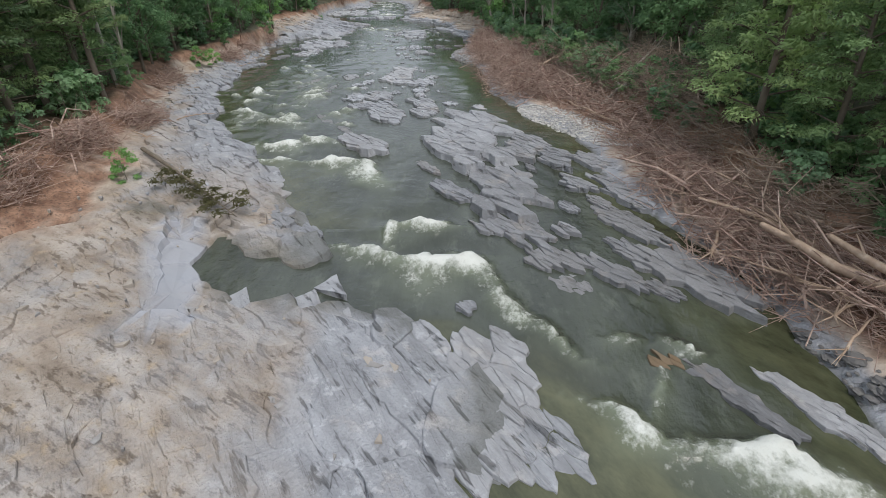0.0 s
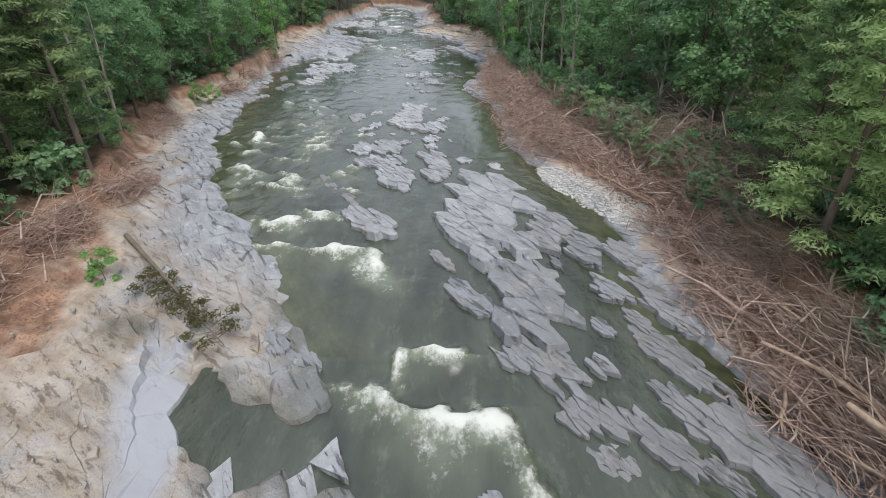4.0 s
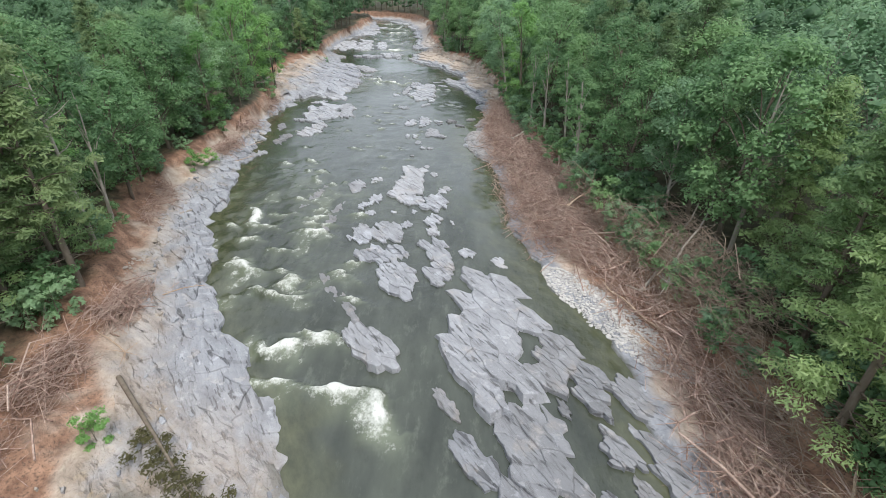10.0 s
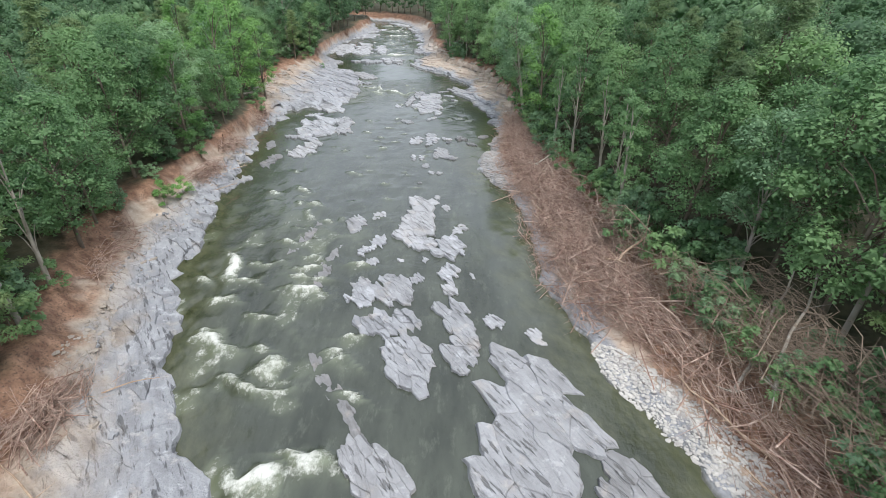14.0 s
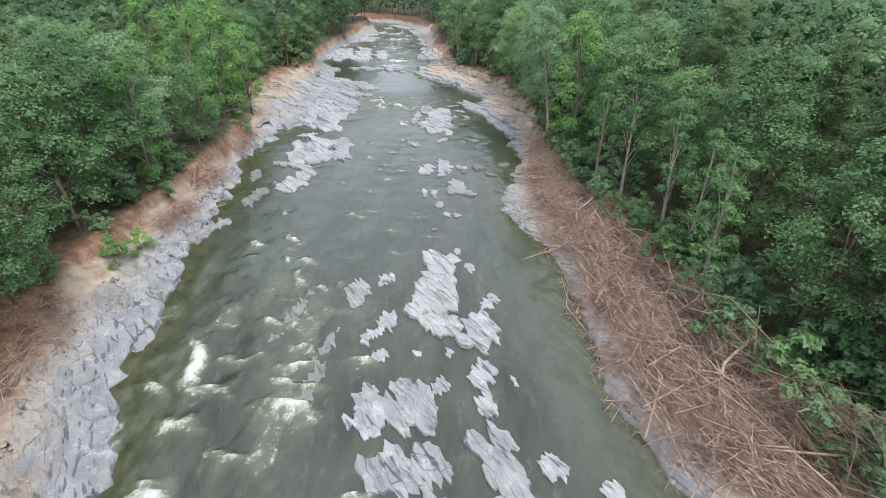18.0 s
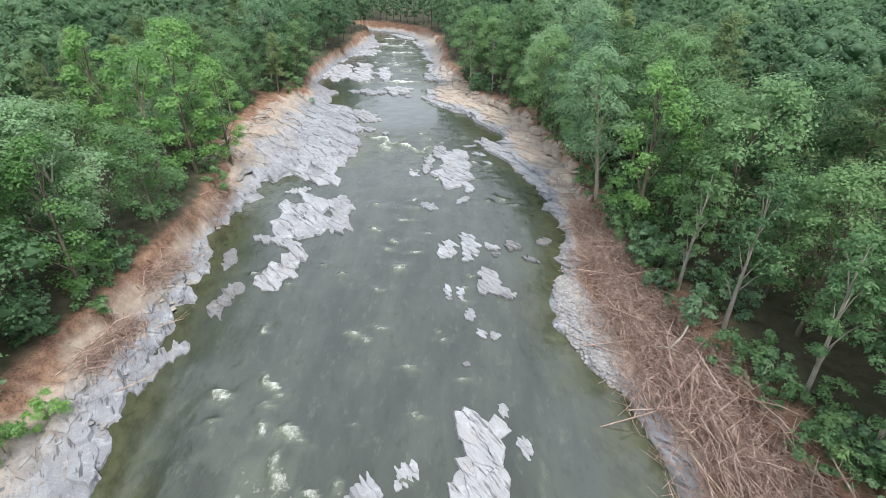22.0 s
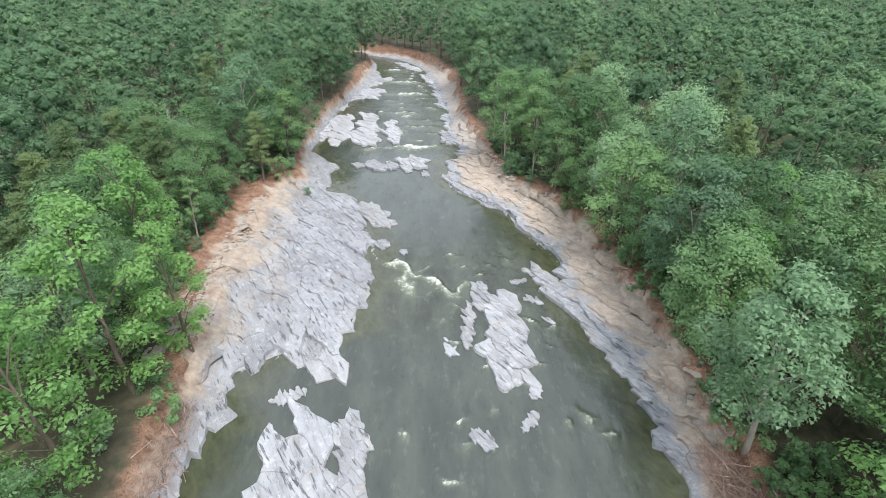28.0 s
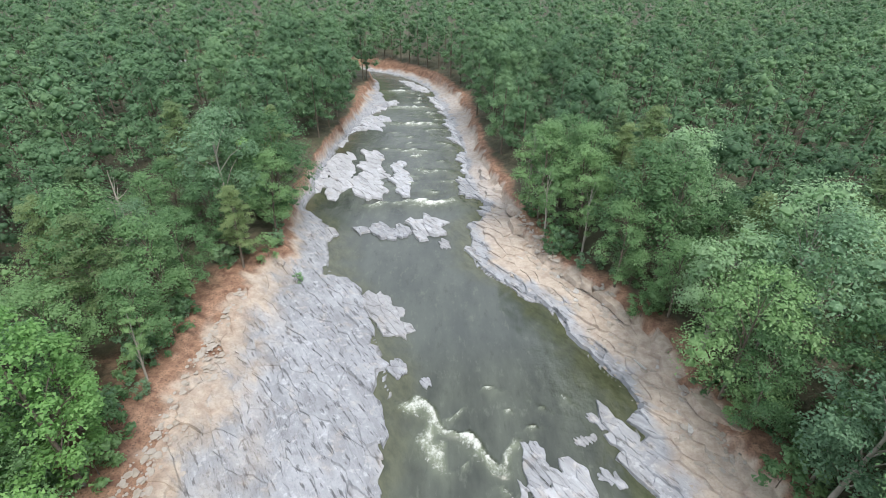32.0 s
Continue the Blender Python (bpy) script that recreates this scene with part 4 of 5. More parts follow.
# ---- broken plates at the edge of the near shelf ----
def plate(corners, top, dip=0.0, thick=0.35, label="cracked angular grey slate plate at the pool's edge"):
    """A flat slate plate with the given corners on the plan; dip: how much lower its far end lies."""
    cx, cy = np.mean(corners, axis=0)
    z = float(level(cy))
    bm = bmesh.new()
    up = [bm.verts.new((a - cx, b - cy, top - dip * (b - cy))) for a, b in corners]
    low = [bm.verts.new((1.08 * (a - cx), 1.08 * (b - cy), top - thick - 0.25)) for a, b in corners]
    bm.faces.new(up)
    for k in range(len(corners)):
        bm.faces.new((up[k - 1], low[k - 1], low[k], up[k]))
    bmesh.ops.recalc_face_normals(bm, faces=bm.faces)
    bmesh.ops.subdivide_edges(bm, edges=bm.edges, cuts=4, use_grid_fill=True)
    for v in bm.verts:
        v.co += 0.08 * (noise.noise_vector(v.co * 1.9 + Vector((cx, cy, 0))))
    me = bpy.data.meshes.new("slate_plate")
    bm.to_mesh(me)
    bm.free()
    me.materials.append(SLATE)
    ob = new("slate_plate", me)
    ob.location = (cx, cy, z)
    tagged(ob, label, "rock", "broken plates at the pool")


plate([(-6.9, 13.4), (-5.6, 12.9), (-4.2, 13.0), (-5.1, 15.0)], 0.22, 0.05)
plate([(-8.8, 14.1), (-8.1, 13.3), (-7.0, 13.3), (-7.9, 15.3)], 0.15, 0.06)
plate([(-5.2, 15.1), (-3.8, 14.4), (-4.5, 16.1)], 0.16, 0.1)
plate([(-4.1, 13.0), (-3.3, 12.9), (-3.6, 13.7)], 0.22)
plate([(-5.6, 12.6), (-3.0, 12.2), (-3.2, 12.8), (-5.4, 12.95)], 0.32)
plate([(-8.2, 12.4), (-6.0, 12.2), (-6.0, 13.0), (-7.6, 13.1)], 0.28)
plate([(-3.4, 12.6), (-2.7, 11.6), (-1.9, 12.2)], 0.3)
plate([(-9.4, 12.2), (-8.4, 11.4), (-7.4, 12.2), (-8.4, 12.8)], 0.3)


# ---- trees ----
rng = np.random.default_rng(7)


def leaf_quads(P, N, size, rg, slim=0.6):
    """Small leaves or sprays at the places P that face along N."""
    n = len(P)
    N = N / (np.linalg.norm(N, axis=1, keepdims=True) + 1e-9)
    T = np.cross(N, rg.normal(size=(n, 3)))
    T /= np.linalg.norm(T, axis=1, keepdims=True) + 1e-9
    B = np.cross(N, T)
    s = size * rg.uniform(0.6, 1.35, (n, 1))
    V = np.stack([P - T * s * 0.6, P + T * s * 0.35 + B * s * slim * 0.62, P + T * s * 0.35 - B * s * slim * 0.62], 1).reshape(-1, 3)
    return V, np.arange(3 * n).reshape(-1, 3)


HEART_V = np.array([[1, 0, 0], [0, 1, 0], [-1, 0, 0], [0, -1, 0], [0, 0, 1], [0, 0, -1]], float)  # the dense twigs inside a clump
HEART_F = np.array([[0, 1, 4], [1, 2, 4], [2, 3, 4], [3, 0, 4], [1, 0, 5], [2, 1, 5], [3, 2, 5], [0, 3, 5]])


def tri(V, F):
    return V, np.concatenate([F[:, :3], F[:, [0, 2, 3]]])


def clumps(centres, radii, count, size, rg, slim=0.6, squash=0.8, core=1, wild=0.32):
    pts, nor = [], []
    for c, r in zip(centres, radii):
        d = rg.normal(size=(count, 3))
        d /= np.linalg.norm(d, axis=1, keepdims=True)
        d[:, 2] = np.where(d[:, 2] < -0.35, -d[:, 2], d[:, 2])
        rr = r * rg.uniform(0.45, 1.08, (count, 1))
        pts.append(c + d * rr * (1, 1, squash))
        nor.append(d * 0.7 + rg.normal(size=(count, 3)) * wild + (0, 0, 0.5))
    leaves = leaf_quads(np.concatenate(pts), np.concatenate(nor), size, rg, slim)
    if not core:
        return leaves
    hearts = []
    for c, r in zip(centres, radii):
        V = HEART_V @ np.array([[c0 := math.cos(t0 := rg.uniform(0, 6)), s0 := math.sin(t0), 0], [-s0, c0, 0], [0, 0, 1]])
        V = V * rg.uniform(0.25, 0.5, (len(HEART_V), 1)) * core * r * (1, 1, squash)
        hearts.append((V + c, HEART_F))
    return joined([leaves] + hearts)


def broadleaf(seed, H, R, low=0.32, n=34, count=96, size=0.27, core=0.85, wild=0.32):
    """Trunk with limbs, and a crown of many leaf clumps with gaps; heights in metres."""
    rg = np.random.default_rng(seed)
    lean = rg.normal(0, 0.035, 2) * H
    bend = lambda z: np.array([lean[0] * (z / H) ** 1.6, lean[1] * (z / H) ** 1.6, z])
    zs = np.linspace(-0.4, 0.86 * H, 7)
    wood = [tube([bend(max(z, 0)) + (0, 0, min(z, 0)) for z in zs], 0.0135 * H * (1.12 - 1.0 * np.linspace(0, 1, 7)), 7)]
    cen, rad = [], []
    for k in range(n):
        t = (k + rg.uniform(0, 1)) / n
        z = H * (low + (0.97 - low) * t)
        wide = R * math.sin(math.pi * min(0.97, 0.16 + 0.80 * t)) ** 0.75 * rg.uniform(0.25, 1.05) ** 0.6
        a = rg.uniform(0, 2 * math.pi)
        c = bend(z) + (wide * math.cos(a), wide * math.sin(a), 0)
        cen.append(c)
        rad.append(R * rg.uniform(0.24, 0.4))
        if k % 3 == 0:
            s = bend(max(0.2 * H, z - 0.22 * H))
            wood.append(tube([s, (s + c) / 2 + (0, 0, 0.03 * H), c], [0.0042 * H, 0.0028 * H, 0.001 * H], 5))
    return joined(wood), clumps(cen, rad, count, size, rg, core=core, wild=wild)


def pine(seed, H, R, low=0.3, n=48, count=100, size=0.38, core=0, puff=1.0, slim=0.3):
    """A tall pine: a straight bare trunk below and flat, ragged boughs of needle tufts above."""
    rg = np.random.default_rng(seed)
    lean = rg.normal(0, 0.02, 2) * H
    bend = lambda z: np.array([lean[0] * z / H, lean[1] * z / H, z])
    wood = [tube([bend(max(z, 0)) + (0, 0, min(z, 0)) for z in np.linspace(-0.4, 0.97 * H, 7)], 0.0145 * H * (1.1 - 1.0 * np.linspace(0, 1, 7)), 7)]
    cen, rad = [], []
    for k in range(n):
        t = (k + rg.uniform(0, 1)) / n
        z = H * (low + (1.0 - low) * t)
        wide = R * (1.0 - 0.8 * t**1.4) * rg.uniform(0.35, 1.05)
        a = 2.4 * k + rg.normal(0, 0.4)
        tip = bend(z) + (wide * math.cos(a), wide * math.sin(a), wide * 0.12)
        for f in (0.6, 1.0):
            cen.append(bend(z) * (1 - f) + tip * f + rg.normal(0, 0.12, 3))
            rad.append(R * puff * rg.uniform(0.15, 0.26))
        if k % 2 == 0:
            wood.append(tube([bend(z - 0.02 * H), (bend(z) + tip) / 2, tip], [0.0045 * H, 0.003 * H, 0.001 * H], 4))
    for k in range(9):
        z, a, w = H * rg.uniform(0.08, low + 0.05), rg.uniform(0, 6.3), R * rg.uniform(0.25, 0.6)
        wood.append(tube([bend(z), bend(z) + (w * math.cos(a), w * math.sin(a), 0.1)], [0.003 * H, 0.0006 * H], 4))
    return joined(wood), clumps(cen, rad, count // 2, size, rg, slim, 0.55, core)


def make_tree(kind, arrays, leaf, bark, label):
    base = new(kind)
    part("trunk", mesh_of(kind + "_trunk", *arrays[0], bark, flat=False), base)
    part("crown", mesh_of(kind + "_crown", *arrays[1], leaf), base)
    return tagged(base, label, "tree", "trees along the river")


def dead_tree(seed, H):
    rg = np.random.default_rng(seed)
    wood = [tube([(0, 0, -0.4), (0.1, 0, H * 0.4), (0.0, 0.2, H * 0.75), (0.2, 0.1, H)], [0.15, 0.12, 0.08, 0.02], 7)]
    for k in range(16):
        z, a, w = H * rg.uniform(0.4, 0.95), rg.uniform(0, 6.3), rg.uniform(0.6, 2.0)
        d = np.array([math.cos(a), math.sin(a), 0.45])
        p = np.array([0.05, 0.1, z])
        wood.append(tube([p, p + d * w * 0.5, p + d * w + (0, 0, 0.25)], [0.04, 0.025, 0.006], 4))
    base = new("dead_tree")
    part("trunk", mesh_of("dead_trunk", *joined(wood), PALE_BARK, flat=False), base)
    return tagged(base, "bare pale dead tree among green ones", "tree", "trees along the river")


def stand(x, y, turn=0.0, scale=1.0, lean=0.0, sink=0.15):
    """A pose on the ground; lean: degrees by which the top leans to +x."""
    return pose(x, y, height_at(x, y) - sink, 0, lean, 0) @ pose(0, 0, 0, 0, 0, turn) @ Matrix.Scale(scale, 4)


def place(ob, m):
    c = copy_thing(ob, m)
    c.matrix_basis = m
    return c


OAK = "leafy green broadleaf tree at the river's edge"
KINDS = {
    "oak": [make_tree("broadleaf_tree", broadleaf(s, 13.5, r, 0.2, 54, 150, 0.22), LEAF, BARK, OAK) for s, r in ((11, 3.9), (12, 4.4), (13, 3.4), (14, 4.1))],
    "light": [make_tree("broadleaf_tree", broadleaf(s, 12.0, r, 0.12, 38, 120, 0.21), LEAF_LIGHT, BARK, "bright yellow-green young broadleaf tree") for s, r in ((21, 2.8), (22, 2.2))],
    "grey": [make_tree("broadleaf_tree", broadleaf(s, 13.8, r, 0.3, 48, 150, 0.22), LEAF_GREY, PALE_BARK, "grey-green broadleaf tree with a pale trunk") for s, r in ((31, 4.2), (32, 3.3))],
    "slim": [make_tree("broadleaf_tree", broadleaf(s, 12.5, r, 0.34, 28, 90, 0.21), LEAF, PALE_BARK, "slender broadleaf tree with a bare pale trunk") for s, r in ((41, 1.9), (42, 1.5))],
    "pine": [make_tree("pine_tree", pine(s, 15.0, r, 0.3, 56, 200, 0.31, slim=0.24), NEEDLE, BARK, "tall dark green pine with a bare lower trunk") for s, r in ((51, 3.6), (52, 3.1), (53, 3.9), (54, 3.4))],
    "bough": [make_tree("pine_tree", pine(s, 13.0, r, 0.1, 64, 240, 0.27, slim=0.24), NEEDLE_LIGHT, BARK, "broad pine with green boughs almost to the ground") for s, r in ((57, 3.7), (58, 3.3))],
    "shrub": [make_tree("shrub", broadleaf(s, 2.4, 1.2, 0.05, 12, 50, 0.21), LEAF if s < 63 else LEAF_GREY, BARK, "small green leafy shrub at the woods' edge") for s in (61, 62, 63)],
}
KINDS["bright"] = [make_tree("shrub", broadleaf(64, 2.4, 1.2, 0.05, 14, 80, 0.17), LEAF_LIGHT, BARK, "bright green leafy shrub on the bank")]
SNAG = dead_tree(71, 11.0)
used_kind = {}


def plant(kind, x, y, scale=1.0, lean=0.0, turn=None):
    """Puts a tree there: the first one of each shape itself, then copies."""
    pool = KINDS[kind]
    k = int(rng.integers(len(pool)))
    m = stand(x, y, rng.uniform(0, 360) if turn is None else turn, scale, lean)
    if (kind, k) not in used_kind:
        used_kind[kind, k] = 1
        pool[k].matrix_basis = m
    else:
        place(pool[k], m)


# single trees that stand out
plant("bough", 15.4, 23.4, 1.0)
plant("bough", 17.4, 28.8, 0.92)
plant("pine", 19.6, 20.5, 0.95)
for bx, by, bs in ((-24.6, 24.0, 0.9), (-26.6, 28.6, 0.95), (-25.4, 34.6, 0.95), (-28.4, 39.0, 0.9), (-30.0, 33.0, 1.0), (-23.6, 19.6, 0.85), (19.0, 26.6, 0.95), (19.6, 35.6, 0.85), (19.8, 31.0, 1.0), (22.0, 24.0, 1.0), (18.6, 16.0, 0.9)):
    plant("bough", bx, by, bs)
plant("pine", -23.6, 33.6, 1.0)
plant("pine", -24.6, 27.2, 1.02)
plant("pine", -25.6, 31.0, 0.95)
plant("pine", -26.6, 36.4, 0.95)
plant("light", -29.6, 40.5, 1.05)
plant("grey", 7.7, 83.0, 1.0, -8)
plant("light", 8.6, 75.5, 1.1)
plant("light", -31.6, 87.0, 1.2)
plant("light", -31.0, 80.4, 1.1)
plant("light", -35.4, 98.6, 1.1)
plant("light", -36.0, 84.0, 1.15)
plant("oak", -31.0, 62.5, 0.9)
plant("light", -30.2, 92.0, 0.95)
plant("light", -29.6, 66.5, 0.9)
plant("light", 9.6, 92.0, 0.85)
plant("grey", 8.6, 97.0, 0.95)
plant("grey", 7.6, 110.0, 0.85)
plant("light", -36.4, 101.0, 0.9)
plant("light", -38.0, 96.0, 0.85)
plant("grey", 15.6, 43.0, 0.75)
plant("oak", 13.8, 47.5, 0.8)
plant("grey", -30.5, 69.0, 0.85)
SNAG.matrix_basis = stand(-25.4, 38.0, 0, 1.1)
place(SNAG, stand(17.6, 37.0, 60, 1.05))
place(SNAG, stand(-41.0, 117.0, 30, 0.9))
place(SNAG, stand(-43.0, 121.0, 130, 0.95))

taken = [(-24.6, 24), (-26.6, 28.6), (-25.4, 34.6), (-28.4, 39), (-30, 33), (-23.6, 19.6), (19, 26.6), (19.6, 35.6), (19.8, 31), (22, 24), (18.6, 16), (15.4, 23.4), (16.2, 29.6), (19.6, 20.5), (-23.6, 33.6), (-24.6, 27.2), (-25.6, 31), (-26.6, 36.4), (-29.6, 40.5), (7.7, 83), (8.6, 75.5), (-31.6, 87), (-31, 80.4), (-35.4, 98.6), (-36, 84), (-31, 62.5), (13.6, 38.6), (12.8, 45.5), (-30.5, 69)]
NEAR = 13.0
for gy in np.arange(-10, 138, 4.3):
    for side in (-1, 1):
        for gd in np.arange(1.2, NEAR, 4.2):
            y = gy + rng.uniform(-1.3, 1.3)
            d = gd + rng.uniform(-1.3, 1.0)
            x = woods_left(y) - d if side < 0 else woods_right(y) + d - (-1.0 if y < 26 else -0.3 if y < 84 else 0)
            if abs(x + 4) > 0.85 * max(y, 0) + 20 or (29 < y < 41 and 0 < x < 17) or any((x - a) ** 2 + (y - b) ** 2 < 10 for a, b in taken):
                continue
            q = rng.uniform()
            piney = 0.75 if y < 44 and side < 0 else 0.6 if y < 34 else 0.45 if gd > 8 else 0.12
            if q < piney:
                kind = "pine" if q > 0.12 or y > 46 else "bough"
            elif gd < 4 and q > (0.5 if side > 0 and y > 48 else 0.72):
                kind = "slim"
            else:
                kind = "light" if q > 0.965 else "grey" if q > 0.8 else "oak"
            plant(kind, x, y, rng.uniform(0.62, 1.06) * (0.9 if gd < 4 else 1.0), side * -rng.uniform(0, 5) if gd < 4 else 0.0)
for k in range(260):
    y = rng.uniform(6, 135)
    side = -1 if rng.uniform() < 0.38 else 1
    x = woods_left(y) - rng.uniform(-0.3, 4) if side < 0 else woods_right(y) + rng.uniform(-0.6 if y > 30 else 0.8, 3.4)
    plant("shrub", x, y, rng.uniform(0.5, 1.3))
for k in range(70):
    y = rng.uniform(12, 84)
    plant("shrub", woods_right(y) + rng.uniform(-1.6, 0.6) + (1.4 if y > 44 or y < 26 else 0), y, rng.uniform(0.4, 1.0))
plant("bright", -17.4, 24.2, 0.75)
plant("bright", -27.6, 56.5, 0.95)
plant("bright", -26.9, 58.5, 0.8)
plant("shrub", -28.6, 122.0, 0.55)


for kind, pool in KINDS.items():  # every shape stands somewhere
    for k, ob in enumerate(pool):
        if (kind, k) not in used_kind:
            y = 60.0 + 9 * k + 3 * len(kind)
            ob.matrix_basis = stand(woods_right(y) + 15 + k, y, 40 * k, 0.9)


# ---- the woods beyond, too many to count ----
def woods(name, spots, shapes, label):
    pieces, tints = [], []
    for x, y, z, turn, s, k, tint in spots:
        V, F = shapes[k]
        c, q = math.cos(turn) * s, math.sin(turn) * s
        pieces.append((np.stack([V[:, 0] * c - V[:, 1] * q + x, V[:, 0] * q + V[:, 1] * c + y, V[:, 2] * s + z], -1), F))
        tints.append(np.full(len(V), tint))
    V, F = joined(pieces)
    ob = new(name, mesh_of(name, V, F, WOODS, {"tint": np.concatenate(tints)}, flat=False))
    tagged(ob, label, "woods", kind="stuff")


def tree_shape(seed, n, count, size, wide, low=0.2):
    """Leaves round dense clumps in one shape, for trees that are never near: two slim pines to one broad tree."""
    if seed % 3:
        return broadleaf(seed, 14.0, 2.5 * wide, low, 2 * n, count, size, core=1.25, wild=0.16)[1]
    return broadleaf(seed, 12.5, 3.3 * wide, low, 2 * n, count, size, core=1.25, wild=0.16)[1]


MID = [tree_shape(s, 19, 80, 0.26, 1.4) for s in range(80, 88)]
FAR = [tree_shape(s, 11, 30, 0.38, 1.45) for s in range(90, 98)]
DISTANT = [tree_shape(s, 7, 18, 0.55, 1.5) for s in range(100, 108)]
mid_spots, far_spots, distant_spots = [], [], []
for gy in np.arange(-40, 392, 5.7):
    reach = max(0.86 * max(gy, 0) + 22, 64)
    for gx in np.arange(-reach - 5, reach - 3, 5.7):
        x, y = gx + rng.uniform(-2.3, 2.3), gy + rng.uniform(-2.3, 2.3)
        d = max(woods_left(y) - x, x - woods_right(y)) if y < 240 else 30
        if d < (1.6 if y < 150 else 0.5) or (-10 < y < 138 and d < NEAR + 0.4 and abs(x + 4) < 0.85 * max(y, 0) + 21):
            continue
        z = 2.9 + float(level(y))
        spot = (x, y, z, rng.uniform(0, 6.28), rng.uniform(0.66, 1.2), int(rng.integers(8)), rng.uniform() ** 1.3)
        beyond = y > 225 or abs(x + 4) > 0.86 * max(y, 0) + 26
        if beyond and rng.uniform() < (0.22 if y < 262 else 0.55):
            continue
        (distant_spots if beyond else mid_spots if (y < 130 and d < 32) or (y < 205 and d < 18) else far_spots).append(spot)
for gx in np.arange(-92, -15, 2.6):  # the edge of the woods behind the far bend
    y = float(np.interp(-gx, [15, 22, 31, 50, 97], [215, 224, 230, 234.5, 238.5])) + rng.uniform(0.5, 3.0)
    far_spots.append((gx, y, 2.4 + float(level(y)), rng.uniform(0, 6.28), rng.uniform(0.6, 0.95), int(rng.integers(8)), rng.uniform()))
woods("woods", mid_spots, MID, "dense mixed pine and broadleaf woods behind the bank")
stems = joined([tube([(x, y, z - 0.8), (x, y, z + 5), (x, y, z + 10)], [0.17, 0.13, 0.06], 4) for x, y, z, *_ in mid_spots + far_spots])
tagged(new("woods_trunks", mesh_of("woods_trunks", *stems, BARK, flat=False)), "slim grey-brown trunks of the woods behind the bank", "woods", kind="stuff")
woods("distant_woods", distant_spots, DISTANT, "dark green woods at the edge of sight")
woods("far_woods", far_spots, FAR, "dark green woods that reach into the distance")


# ---- driftwood and flood debris ----
def sticks(name, cx, cy, run, wide, turn, n, tall, seed, label, thick=0.026, mat=None):
    """A tangle of branches and roots heaped over a stretch of bank; turn: the way of its length in degrees."""
    n, rg = int(n * 3.2), np.random.default_rng(seed)
    c, s = math.cos(radians(turn)), math.sin(radians(turn))
    a, b = rg.uniform(-0.5, 0.5, n) * run, np.clip(rg.normal(0, 0.3, n), -0.5, 0.6) * wide
    x, y = cx + a * c - b * s, cy + a * s + b * c
    h = bank(x, y)[0]
    heap = 1.7 * tall * np.exp(-((b / (0.5 * wide)) ** 2)) * rg.uniform(0.05, 1.0, n)
    z0 = h + heap
    pieces = []
    for k in range(n):
        long = rg.uniform(0.4, 1.0) ** 2 * (3.6 if k % 8 else 5.0)
        yaw = radians(turn) + rg.normal(0, 0.75)
        pit = rg.normal(0.08, 0.33)
        d = np.array([math.cos(yaw) * math.cos(pit), math.sin(yaw) * math.cos(pit), math.sin(pit)])
        p = np.array([x[k], y[k], z0[k]])
        bow = rg.normal(0, 0.13, 3) * long
        r = 0.85 * thick * rg.uniform(0.4, 1.0) ** 1.5 * (2.4 if k % 8 == 0 else 1)
        e0, e1 = p - d * long / 2, p + d * long / 2
        e0[2], e1[2] = max(e0[2], h[k] - 0.1), max(e1[2], h[k] - 0.1)
        pieces.append(tube([e0, p + bow, e1], [r, r * 0.85, r * 0.3], 4))
    tagged(new(name, mesh_of(name, *joined(pieces), mat or DRIFT)), label, "driftwood", kind="stuff")


PILE = "tangled heap of red-brown driftwood and roots on the bank"
sticks("driftwood_pile", 13.0, 14.0, 9, 3.0, 115, 420, 0.9, 301, PILE)
sticks("driftwood_pile", 12.5, 20.5, 8, 3.0, 105, 380, 0.9, 302, PILE)
sticks("driftwood_pile", 12.0, 27.0, 7, 2.6, 105, 170, 0.7, 303, PILE)
sticks("driftwood_pile", 11.4, 33.0, 7, 2.2, 110, 130, 0.7, 304, PILE)
sticks("driftwood_pile", 9.2, 39.5, 7, 3.2, 115, 200, 0.8, 305, PILE)
sticks("driftwood_pile", 7.8, 45.0, 7, 5.0, 105, 680, 0.9, 306, PILE, 0.022)
sticks("driftwood_pile", 7.2, 51.0, 7, 5.0, 95, 680, 0.9, 307, PILE, 0.022)
sticks("driftwood_pile", 6.9, 57.5, 8, 4.6, 95, 680, 0.9, 308, PILE, 0.022)
sticks("driftwood_pile", 5.9, 64.5, 8, 4.2, 98, 620, 0.8, 309, PILE, 0.022)
sticks("driftwood_pile", 5.7, 72.0, 8, 3.2, 90, 460, 0.7, 310, PILE, 0.022)
sticks("driftwood_pile", 6.2, 80.0, 8, 2.0, 88, 220, 0.5, 311, PILE)
TUFT = "small tangle of red-brown roots and branches on the cut bank"
sticks("root_tangle", -21.2, 33.4, 4.5, 1.5, 95, 150, 0.6, 321, TUFT)
sticks("root_tangle", -21.0, 27.0, 4.5, 1.7, 95, 150, 0.7, 322, TUFT)
sticks("root_tangle", -20.8, 21.6, 4, 1.4, 95, 90, 0.6, 323, TUFT)
sticks("root_tangle", -27.0, 64.0, 5, 1.2, 88, 110, 0.6, 324, TUFT)
sticks("root_tangle", -27.6, 72.0, 5, 1.1, 88, 90, 0.5, 325, TUFT)
sticks("root_tangle", -28.4, 84.0, 7, 1.2, 95, 90, 0.5, 326, TUFT)
sticks("root_tangle", -26.8, 48.0, 8, 1.4, 105, 80, 0.4, 327, TUFT)
